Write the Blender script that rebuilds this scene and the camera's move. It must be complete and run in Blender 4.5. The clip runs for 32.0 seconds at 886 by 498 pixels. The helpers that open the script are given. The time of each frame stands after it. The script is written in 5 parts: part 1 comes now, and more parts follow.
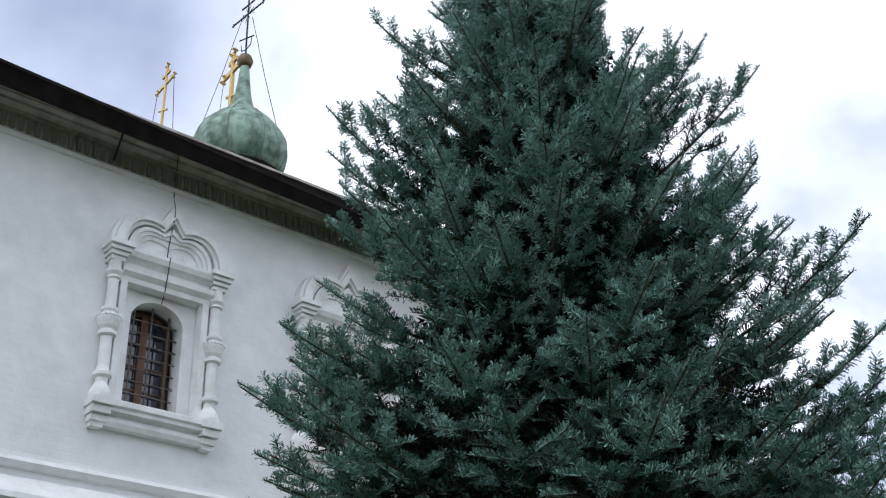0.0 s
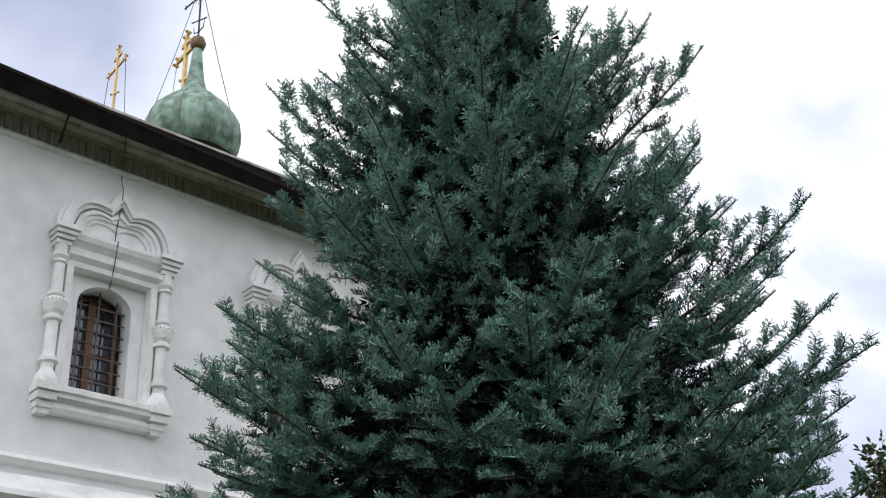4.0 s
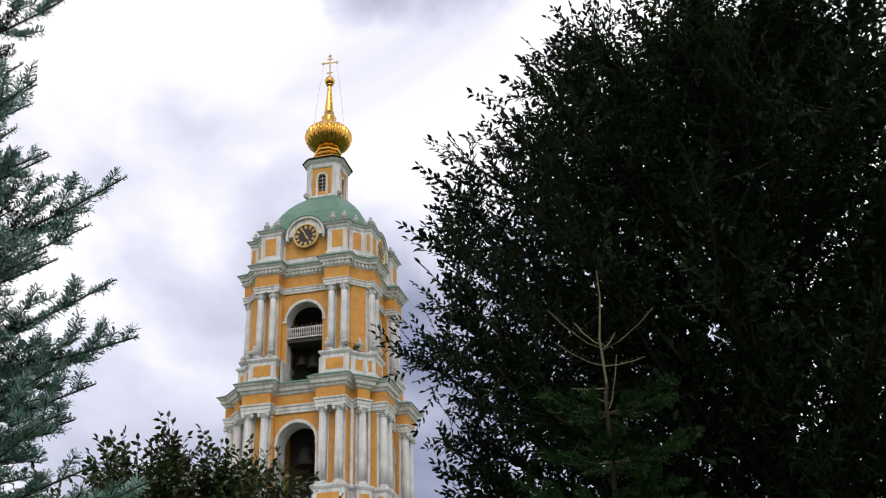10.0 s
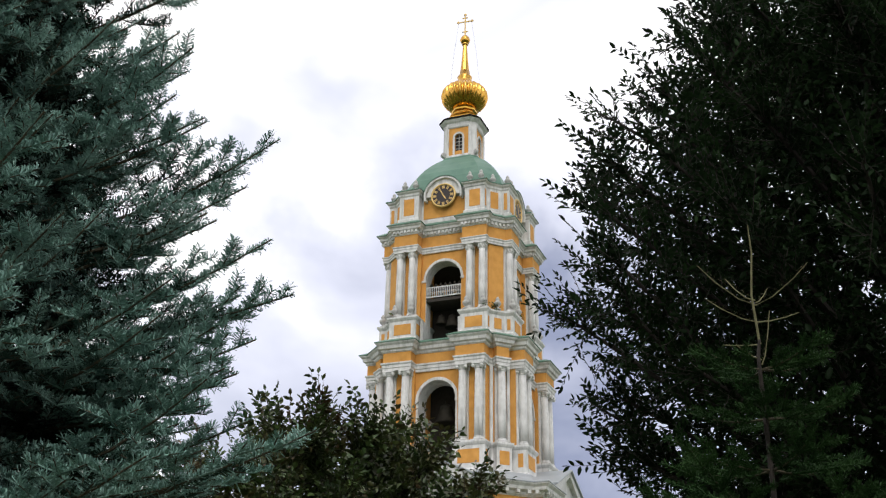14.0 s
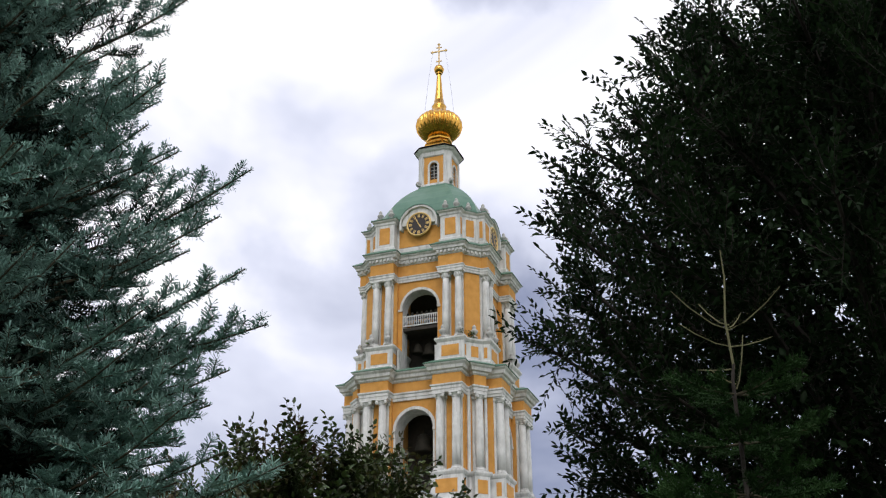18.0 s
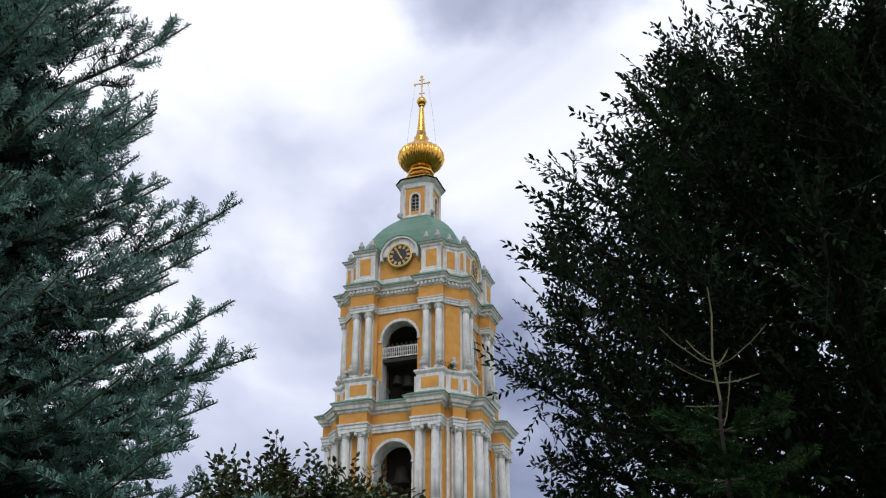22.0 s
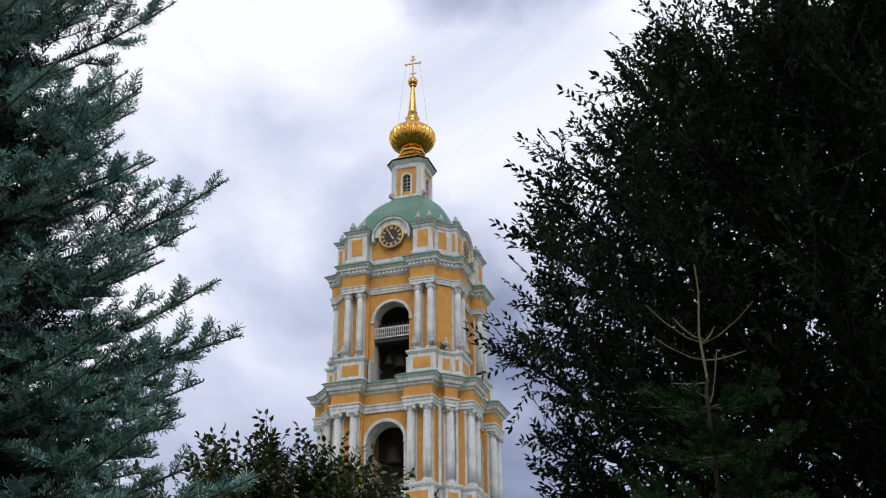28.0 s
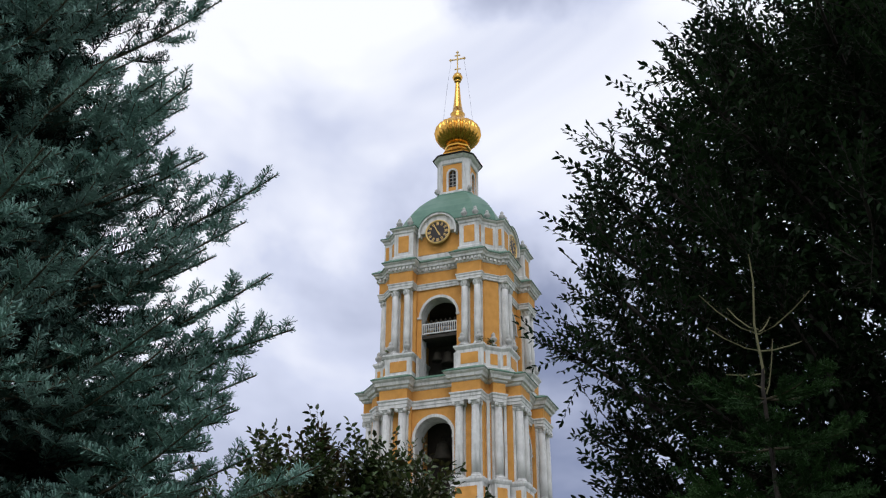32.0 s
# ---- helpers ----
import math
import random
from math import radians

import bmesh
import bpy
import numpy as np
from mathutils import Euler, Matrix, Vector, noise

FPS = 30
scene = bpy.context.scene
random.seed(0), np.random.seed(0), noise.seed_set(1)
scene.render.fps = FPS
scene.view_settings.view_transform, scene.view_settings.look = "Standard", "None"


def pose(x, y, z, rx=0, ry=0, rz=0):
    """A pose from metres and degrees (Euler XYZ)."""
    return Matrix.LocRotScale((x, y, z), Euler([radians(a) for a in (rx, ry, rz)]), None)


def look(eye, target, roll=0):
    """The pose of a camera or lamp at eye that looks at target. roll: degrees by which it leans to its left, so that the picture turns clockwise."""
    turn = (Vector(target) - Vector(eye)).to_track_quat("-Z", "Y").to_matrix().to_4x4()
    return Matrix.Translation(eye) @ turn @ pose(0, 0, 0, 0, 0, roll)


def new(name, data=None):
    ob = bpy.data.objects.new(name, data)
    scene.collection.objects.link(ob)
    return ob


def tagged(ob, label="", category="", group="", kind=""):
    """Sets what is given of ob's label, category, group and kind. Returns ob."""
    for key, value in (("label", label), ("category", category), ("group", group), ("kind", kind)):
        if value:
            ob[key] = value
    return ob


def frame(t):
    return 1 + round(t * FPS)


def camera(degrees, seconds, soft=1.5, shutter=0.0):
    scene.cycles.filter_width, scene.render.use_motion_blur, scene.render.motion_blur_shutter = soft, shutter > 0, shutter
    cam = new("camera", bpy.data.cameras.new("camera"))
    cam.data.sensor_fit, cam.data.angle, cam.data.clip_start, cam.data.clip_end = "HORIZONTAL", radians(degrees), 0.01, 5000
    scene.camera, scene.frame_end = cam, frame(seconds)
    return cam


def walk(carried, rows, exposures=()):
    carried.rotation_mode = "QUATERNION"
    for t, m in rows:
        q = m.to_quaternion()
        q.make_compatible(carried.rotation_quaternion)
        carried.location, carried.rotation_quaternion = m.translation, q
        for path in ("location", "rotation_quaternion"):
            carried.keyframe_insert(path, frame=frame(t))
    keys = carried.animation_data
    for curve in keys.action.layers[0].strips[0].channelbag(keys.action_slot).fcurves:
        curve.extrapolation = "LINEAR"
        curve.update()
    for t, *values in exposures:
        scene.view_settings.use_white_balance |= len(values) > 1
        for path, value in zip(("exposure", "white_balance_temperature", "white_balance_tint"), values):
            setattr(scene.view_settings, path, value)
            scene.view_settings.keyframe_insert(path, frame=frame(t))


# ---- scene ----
cam = camera(42.48, 32.0, soft=1.2)
# seconds, place, turn to the left, look up, roll
ROWS = [
    (0.0, -0.153, -0.137, 1.594, 0.00, 29.52, -2.27),
    (0.5, -0.217, -0.155, 1.597, 5.67, 29.61, -2.88),
    (1.0, -0.245, -0.138, 1.624, 11.27, 31.32, -3.25),
    (1.5, -0.206, -0.129, 1.624, 12.90, 32.17, -3.33),
    (2.0, -0.145, -0.096, 1.625, 13.49, 32.71, -2.69),
    (2.5, -0.112, -0.073, 1.623, 11.09, 32.51, -3.81),
    (4.5, -0.070, -0.070, 1.585, -7.02, 25.73, -2.00),
    (5.0, -0.059, -0.051, 1.553, -10.40, 21.30, -0.12),
    (5.5, -0.055, -0.024, 1.526, -10.52, 17.26, 3.73),
    (6.0, -0.006, 0.005, 1.527, -15.84, 17.71, 11.53),
    (6.5, 0.052, 0.017, 1.532, -20.70, 18.51, 15.51),
    (7.0, 0.060, 0.021, 1.573, -26.86, 22.39, 10.29),
    (7.5, 0.013, 0.025, 1.597, -28.93, 25.42, 4.94),
    (8.0, -0.030, 0.019, 1.597, -31.91, 26.90, 1.48),
    (8.5, -0.026, -0.009, 1.610, -32.99, 30.21, 1.21),
    (9.0, 0.053, 0.013, 1.616, -35.66, 27.97, -0.01),
    (9.5, 0.090, 0.028, 1.628, -38.53, 26.22, -1.75),
    (10.0, 0.089, 0.022, 1.626, -39.13, 26.41, -1.66),
    (10.5, 0.082, 0.013, 1.618, -39.01, 25.94, -1.53),
    (11.0, 0.075, 0.010, 1.617, -38.73, 26.12, -1.40),
    (11.5, 0.066, 0.014, 1.614, -37.21, 24.32, -1.46),
    (12.0, 0.037, 0.017, 1.601, -33.10, 23.16, -1.43),
    (12.5, 0.041, 0.031, 1.607, -30.81, 23.29, -0.63),
    (13.0, 0.041, 0.032, 1.617, -30.72, 24.91, 0.64),
    (13.5, 0.030, 0.020, 1.607, -30.83, 25.45, 1.66),
    (14.0, 0.038, 0.022, 1.606, -31.50, 24.38, 0.98),
    (14.5, 0.049, 0.021, 1.605, -32.78, 23.86, -0.21),
    (16.5, 0.036, 0.022, 1.604, -32.77, 24.96, 0.36),
    (17.0, 0.039, 0.020, 1.601, -32.82, 25.26, 0.02),
    (17.5, 0.044, 0.022, 1.603, -32.80, 25.61, -0.12),
    (18.0, 0.048, 0.022, 1.605, -32.82, 25.83, -0.15),
    (18.5, 0.035, 0.010, 1.597, -32.09, 25.82, -0.19),
    (19.0, 0.023, 0.012, 1.596, -32.20, 25.48, -0.10),
    (19.5, 0.003, -0.002, 1.599, -34.32, 26.31, -0.68),
    (20.0, -0.029, -0.005, 1.600, -36.90, 27.13, -0.96),
    (20.5, -0.056, -0.008, 1.592, -37.34, 27.38, -0.29),
    (21.0, -0.067, -0.007, 1.592, -36.51, 27.62, 0.24),
    (21.5, -0.028, 0.012, 1.600, -34.72, 27.31, -0.25),
    (22.0, 0.008, 0.027, 1.607, -33.92, 27.41, -0.02),
    (22.5, 0.026, 0.033, 1.607, -31.65, 27.59, 0.10),
    (23.0, 0.033, 0.024, 1.604, -32.19, 27.17, -0.46),
    (23.5, 0.032, 0.022, 1.609, -32.49, 27.16, -0.36),
    (24.0, 0.025, 0.010, 1.605, -32.31, 27.38, -0.52),
    (24.5, 0.021, 0.010, 1.604, -32.53, 27.46, -0.67),
    (25.0, 0.023, 0.008, 1.607, -32.91, 27.52, -0.48),
    (25.5, 0.024, 0.010, 1.604, -33.16, 27.17, -0.40),
    (26.0, 0.027, 0.015, 1.602, -33.50, 26.53, -0.16),
    (26.5, 0.032, 0.014, 1.603, -34.11, 26.66, -0.63),
    (28.5, 0.030, 0.028, 1.602, -34.59, 26.43, -0.14),
    (29.0, 0.025, 0.025, 1.603, -34.87, 26.71, 0.28),
    (29.5, 0.024, 0.033, 1.600, -34.64, 26.83, 1.26),
    (30.0, 0.023, 0.043, 1.602, -33.53, 26.76, 1.19),
    (30.5, 0.025, 0.045, 1.603, -32.77, 27.05, 0.48),
    (31.0, 0.029, 0.044, 1.603, -32.09, 26.96, 0.01),
    (31.5, 0.030, 0.042, 1.600, -31.96, 26.87, -0.08),
    (32.0, 0.030, 0.053, 1.599, -31.78, 26.22, 0.18),
]
EXPOSURES = [(0.0, 0.0, 5900, 10), (1.0, 0.18, 5900, 10), (2.5, 0.16, 6050, 10), (4.5, 0.1, 6450, 10), (5.0, 0.42, 6600, 9), (6.0, 0.72, 7000, 9), (6.5, 0.68, 7200, 9), (7.5, 0.2, 6900, 11), (8.5, -0.22, 6400, 15), (9.5, -0.17, 6500, 15),
             (10.5, -0.05, 6600, 13), (12.0, 0.03, 6650, 12), (13.0, 0.08, 6600, 11), (16.5, 0.0, 6600, 12), (20.0, -0.20, 6200, 12), (32.0, -0.30, 6150, 12)]
walk(cam, [(t, pose(x, y, z, 90 + up, 0, turn) @ pose(0, 0, 0, 0, 0, roll)) for t, x, y, z, turn, up, roll in ROWS], EXPOSURES)

# ---- sky and sun ----
SUN_EL, SUN_AZ = radians(48), radians(215)
world = bpy.data.worlds.new("overcast_sky")
scene.world = world
world.use_nodes = True
wt = world.node_tree
wt.nodes.clear()


def wnode(kind, **inputs):
    n = wt.nodes.new(kind)
    for k, v in inputs.items():
        n.inputs[k.replace("_", " ")].default_value = v
    return n


w_sky = wt.nodes.new("ShaderNodeTexSky")
w_sky.sky_type, w_sky.sun_disc, w_sky.sun_elevation, w_sky.sun_rotation = "NISHITA", False, SUN_EL, SUN_AZ
w_co = wt.nodes.new("ShaderNodeTexCoord")
w_map = wt.nodes.new("ShaderNodeMapping")
w_map.inputs["Scale"].default_value = (1.0, 1.0, 1.7)
w_map.inputs["Location"].default_value = (0.35, 0.1, 0.0)
w_big = wnode("ShaderNodeTexNoise", Scale=2.3, Detail=5.0, Roughness=0.5, Distortion=0.35)
w_fine = wnode("ShaderNodeTexNoise", Scale=6.5, Detail=5.0, Roughness=0.55)
w_push = wt.nodes.new("ShaderNodeVectorMath")
w_push.operation = "MULTIPLY_ADD"
w_push.inputs[1].default_value = (0.22, 0.22, 0.22)
w_half = wt.nodes.new("ShaderNodeVectorMath")
w_half.operation = "SUBTRACT"
w_half.inputs[1].default_value = (0.11, 0.11, 0.11)
wt.links.new(w_co.outputs["Generated"], w_fine.inputs["Vector"])
wt.links.new(w_fine.outputs["Color"], w_push.inputs[0])
wt.links.new(w_co.outputs["Generated"], w_push.inputs[2])
wt.links.new(w_push.outputs["Vector"], w_half.inputs[0])
w_norm = wt.nodes.new("ShaderNodeVectorMath")
w_norm.operation = "NORMALIZE"
wt.links.new(w_half.outputs["Vector"], w_norm.inputs[0])
w_fac = w_big.outputs["Fac"]
# grey cloud banks: bearing, elevation, spread in degrees, depth
for bearing, el, spread, depth in ((-21, 43, 15, 0.23), (37, 45, 9, 0.25), (56, 46, 10, 0.25), (30, 17, 15, 0.22), (43, 14, 15, 0.27), (150, 50, 30, 0.15), (250, 40, 28, 0.15)):
    b, e = radians(bearing), radians(el)
    dot = wt.nodes.new("ShaderNodeVectorMath")
    dot.operation = "DOT_PRODUCT"
    dot.inputs[1].default_value = (math.sin(b) * math.cos(e), math.cos(b) * math.cos(e), math.sin(e))
    rng_n = wt.nodes.new("ShaderNodeMapRange")
    rng_n.interpolation_type = "SMOOTHSTEP"
    rng_n.inputs["From Min"].default_value, rng_n.inputs["From Max"].default_value = math.cos(radians(spread)), 1.0
    rng_n.inputs["To Min"].default_value, rng_n.inputs["To Max"].default_value = 0.0, depth
    sub = wt.nodes.new("ShaderNodeMath")
    sub.operation = "SUBTRACT"
    wt.links.new(w_norm.outputs["Vector"], dot.inputs[0])
    wt.links.new(dot.outputs["Value"], rng_n.inputs["Value"])
    wt.links.new(w_fac, sub.inputs[0])
    wt.links.new(rng_n.outputs["Result"], sub.inputs[1])
    w_fac = sub.outputs["Value"]
w_ramp = wt.nodes.new("ShaderNodeValToRGB")
w_ramp.color_ramp.elements[0].position, w_ramp.color_ramp.elements[0].color = 0.11, (0.34, 0.385, 0.55, 1)
w_ramp.color_ramp.elements[1].position, w_ramp.color_ramp.elements[1].color = 0.45, (1.38, 1.38, 1.40, 1)
w_mid = w_ramp.color_ramp.elements.new(0.34)
w_mid.color = (0.93, 0.97, 1.13, 1)
w_blue = wt.nodes.new("ShaderNodeMix")
w_blue.data_type = "RGBA"
w_blue.inputs["Factor"].default_value = 0.93
w_scale = wt.nodes.new("ShaderNodeVectorMath")
w_scale.operation = "SCALE"
w_scale.inputs["Scale"].default_value = 0.10
w_bg = wt.nodes.new("ShaderNodeBackground")
w_out = wt.nodes.new("ShaderNodeOutputWorld")
wt.links.new(w_co.outputs["Generated"], w_map.inputs["Vector"])
wt.links.new(w_map.outputs["Vector"], w_big.inputs["Vector"])
wt.links.new(w_fac, w_ramp.inputs["Fac"])
wt.links.new(w_sky.outputs["Color"], w_scale.inputs[0])
wt.links.new(w_scale.outputs["Vector"], w_blue.inputs["A"])
wt.links.new(w_ramp.outputs["Color"], w_blue.inputs["B"])
wt.links.new(w_blue.outputs["Result"], w_bg.inputs["Color"])
w_bg.inputs["Strength"].default_value = 0.95
wt.links.new(w_bg.outputs["Background"], w_out.inputs["Surface"])

sun_data = bpy.data.lights.new("sun", "SUN")
sun_data.energy, sun_data.angle, sun_data.color = 1.1, radians(25), (1.0, 0.96, 0.9)
sun = new("sun", sun_data)
sun_from = Vector((math.sin(SUN_AZ) * math.cos(SUN_EL), math.cos(SUN_AZ) * math.cos(SUN_EL), math.sin(SUN_EL)))
sun.matrix_world = look(sun_from * 60, (0, 0, 0))


# ---- materials ----
def material(name, dark, light, scale=4.0, rough=0.8, metal=0.0, bump=0.0, bump_scale=40.0, stain=None, stain_scale=0.8, stain_amount=0.35,
             island=0.0, spec=0.5, streak=False, transmit=0.0, span=(0.3, 0.7)):
    """A surface of two close colours, mixed by fine grain, with broad stains of a third colour and fine relief."""
    m = bpy.data.materials.new(name)
    m.use_nodes = True
    nt = m.node_tree
    b = nt.nodes["Principled BSDF"]
    b.inputs["Roughness"].default_value, b.inputs["Metallic"].default_value = rough, metal
    b.inputs["Specular IOR Level"].default_value = spec
    co = nt.nodes.new("ShaderNodeTexCoord")
    vec = co.outputs["Object"]
    grain = nt.nodes.new("ShaderNodeTexNoise")
    grain.inputs["Scale"].default_value, grain.inputs["Detail"].default_value = scale, 6.0
    nt.links.new(vec, grain.inputs["Vector"])
    ramp = nt.nodes.new("ShaderNodeValToRGB")
    ramp.color_ramp.elements[0].position, ramp.color_ramp.elements[0].color = span[0], (*dark, 1)
    ramp.color_ramp.elements[1].position, ramp.color_ramp.elements[1].color = span[1], (*light, 1)
    nt.links.new(grain.outputs["Fac"], ramp.inputs["Fac"])
    colour = ramp.outputs["Color"]
    if island:
        geo = nt.nodes.new("ShaderNodeNewGeometry")
        hsv = nt.nodes.new("ShaderNodeHueSaturation")
        hsv.inputs["Saturation"].default_value = 1.0
        mr = nt.nodes.new("ShaderNodeMapRange")
        mr.inputs["To Min"].default_value, mr.inputs["To Max"].default_value = 1 - island, 1 + island
        nt.links.new(geo.outputs["Random Per Island"], mr.inputs["Value"])
        nt.links.new(mr.outputs["Result"], hsv.inputs["Value"])
        nt.links.new(colour, hsv.inputs["Color"])
        colour = hsv.outputs["Color"]
    if stain:
        sn = nt.nodes.new("ShaderNodeTexNoise")
        sn.inputs["Scale"].default_value, sn.inputs["Detail"].default_value, sn.inputs["Roughness"].default_value = stain_scale, 8.0, 0.65
        mp = nt.nodes.new("ShaderNodeMapping")
        mp.inputs["Scale"].default_value = (3.0, 3.0, 0.5) if streak else (1, 1, 1)
        nt.links.new(vec, mp.inputs["Vector"])
        nt.links.new(mp.outputs["Vector"], sn.inputs["Vector"])
        sr = nt.nodes.new("ShaderNodeMapRange")
        sr.inputs["From Min"].default_value, sr.inputs["From Max"].default_value = 0.48, 0.72
        sr.inputs["To Max"].default_value = stain_amount
        nt.links.new(sn.outputs["Fac"], sr.inputs["Value"])
        mx = nt.nodes.new("ShaderNodeMix")
        mx.data_type = "RGBA"
        mx.inputs["B"].default_value = (*stain, 1)
        nt.links.new(sr.outputs["Result"], mx.inputs["Factor"])
        nt.links.new(colour, mx.inputs["A"])
        colour = mx.outputs["Result"]
    nt.links.new(colour, b.inputs["Base Color"])
    if bump:
        bn = nt.nodes.new("ShaderNodeTexNoise")
        bn.inputs["Scale"].default_value, bn.inputs["Detail"].default_value = bump_scale, 5.0
        nt.links.new(vec, bn.inputs["Vector"])
        bp = nt.nodes.new("ShaderNodeBump")
        bp.inputs["Strength"].default_value, bp.inputs["Distance"].default_value = bump, 0.02
        nt.links.new(bn.outputs["Fac"], bp.inputs["Height"])
        nt.links.new(bp.outputs["Normal"], b.inputs["Normal"])
    if transmit:
        tr = nt.nodes.new("ShaderNodeBsdfTranslucent")
        nt.links.new(colour, tr.inputs["Color"])
        ms = nt.nodes.new("ShaderNodeMixShader")
        ms.inputs["Fac"].default_value = transmit
        nt.links.new(b.outputs["BSDF"], ms.inputs[1])
        nt.links.new(tr.outputs["BSDF"], ms.inputs[2])
        nt.links.new(ms.outputs["Shader"], nt.nodes["Material Output"].inputs["Surface"])
    return m


def brickwork(m, across, up, amount):
    """Whitewashed brick courses as soft relief on a wall whose own x runs along it."""
    nt = m.node_tree
    co = nt.nodes.new("ShaderNodeTexCoord")
    mp = nt.nodes.new("ShaderNodeMapping")
    mp.inputs["Rotation"].default_value = (radians(-90), 0, 0)
    br = nt.nodes.new("ShaderNodeTexBrick")
    br.inputs["Scale"].default_value = 1.0
    br.inputs["Brick Width"].default_value, br.inputs["Row Height"].default_value = across, up
    br.inputs["Mortar Size"].default_value, br.inputs["Mortar Smooth"].default_value = 0.012, 1.0
    br.inputs["Color1"].default_value, br.inputs["Color2"].default_value = (1, 1, 1, 1), (0.75, 0.75, 0.75, 1)
    br.inputs["Mortar"].default_value = (0.35, 0.35, 0.35, 1)
    nz = nt.nodes.new("ShaderNodeTexNoise")
    nz.inputs["Scale"].default_value, nz.inputs["Detail"].default_value = 1.7, 6.0
    ad = nt.nodes.new("ShaderNodeMath")
    ad.operation = "MULTIPLY"
    nt.links.new(co.outputs["Object"], mp.inputs["Vector"])
    nt.links.new(mp.outputs["Vector"], br.inputs["Vector"])
    nt.links.new(co.outputs["Object"], nz.inputs["Vector"])
    nt.links.new(br.outputs["Color"], ad.inputs[0])
    nt.links.new(nz.outputs["Fac"], ad.inputs[1])
    bp = nt.nodes.new("ShaderNodeBump")
    bp.inputs["Strength"].default_value, bp.inputs["Distance"].default_value = amount, 0.02
    nt.links.new(ad.outputs["Value"], bp.inputs["Height"])
    old = nt.nodes.get("Bump")
    if old and old != bp:
        nt.links.new(old.outputs["Normal"], bp.inputs["Normal"])
    nt.links.new(bp.outputs["Normal"], nt.nodes["Principled BSDF"].inputs["Normal"])
    return m


M_WHITE = brickwork(material("whitewash", (0.74, 0.75, 0.75), (0.84, 0.84, 0.83), 3.0, 0.9, 0, 1.0, 3.6, (0.60, 0.61, 0.60), 0.9, 0.5), 0.28, 0.085, 0.13)
M_TRIM = material("white_trim", (0.76, 0.76, 0.75), (0.86, 0.86, 0.85), 5.0, 0.85, 0, 0.35, 14.0, (0.48, 0.48, 0.45), 2.4, 0.6)
# Trim limewash with streaky stains, darkened overall to paint in the eave's shade.
M_SHADED_CORNICE = material("shaded_stained_limewash", (0.37, 0.335, 0.29), (0.54, 0.50, 0.45), 6.0, 0.9, 0, 0.3, 14.0, (0.15, 0.13, 0.105), 2.2, 0.75, streak=True)
M_ROOF = material("dark_roof_iron", (0.007, 0.006, 0.006), (0.015, 0.013, 0.012), 6.0, 0.95, 0.0, 0.1, 20.0, (0.024, 0.018, 0.016), 1.5, 0.4, spec=0.04)
M_PATINA = material("patinated_copper", (0.085, 0.145, 0.105), (0.29, 0.41, 0.335), 3.4, 0.6, 0.1, 0.15, 12.0, (0.05, 0.07, 0.05), 1.3, 0.9, streak=True, span=(0.36, 0.62))
M_YELLOW = material("ochre_stucco", (0.50, 0.235, 0.048), (0.63, 0.315, 0.075), 1.5, 0.9, 0, 0.15, 5.0, (0.45, 0.22, 0.06), 0.35, 0.5, streak=True)
M_TWHITE = material("tower_limewash", (0.52, 0.52, 0.51), (0.68, 0.68, 0.67), 1.3, 0.85, 0, 0.2, 4.0, (0.21, 0.215, 0.20), 0.9, 0.7, streak=True)
M_GREEN = material("green_roof_paint", (0.060, 0.15, 0.105), (0.095, 0.20, 0.145), 0.8, 0.5, 0, 0.08, 5.0, (0.11, 0.20, 0.15), 0.4, 0.6)
M_GOLD = material("gilding", (0.50, 0.27, 0.045), (0.72, 0.42, 0.095), 2.0, 0.24, 1.0, 0.05, 4.0, (0.30, 0.15, 0.035), 0.9, 0.6)
M_GOLDPAINT = material("gold_paint", (0.56, 0.36, 0.11), (0.74, 0.52, 0.20), 3.0, 0.45, 0.25)
M_GREYROOF = material("zinc_roof", (0.28, 0.31, 0.33), (0.40, 0.43, 0.45), 1.0, 0.5, 0.2, 0.1, 4.0, (0.2, 0.22, 0.2), 0.5, 0.5)
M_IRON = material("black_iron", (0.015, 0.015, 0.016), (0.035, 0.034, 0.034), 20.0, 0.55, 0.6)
M_GRILLE = material("rusty_grille", (0.10, 0.095, 0.09), (0.17, 0.15, 0.13), 30.0, 0.7, 0.4, 0, 0, (0.16, 0.07, 0.03), 5.0, 0.6)
M_WOOD = material("varnished_wood", (0.085, 0.036, 0.018), (0.16, 0.07, 0.032), 9.0, 0.5, 0, 0.1, 30.0)
# Timber colour lowered further to carry the shade inside the tower.
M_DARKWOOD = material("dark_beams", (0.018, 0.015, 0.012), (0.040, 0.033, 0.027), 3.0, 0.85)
M_CLOCK = material("clock_dial", (0.012, 0.008, 0.007), (0.022, 0.014, 0.012), 2.0, 0.5)
# Bronze taken nearly to black: the openings' shade is in its colour.
M_BRONZE = material("shaded_bell_bronze", (0.012, 0.011, 0.008), (0.028, 0.024, 0.016), 3.0, 0.75, 0.1, spec=0.2)
M_BARK = material("fir_bark", (0.06, 0.045, 0.035), (0.13, 0.10, 0.08), 12.0, 0.95, 0, 0.6, 30.0)
M_TWIG = material("fir_twig", (0.035, 0.032, 0.018), (0.085, 0.070, 0.040), 12.0, 0.9, 0, 0.3, 60.0)
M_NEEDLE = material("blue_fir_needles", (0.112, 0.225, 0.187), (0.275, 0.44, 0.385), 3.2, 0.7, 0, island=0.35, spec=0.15)
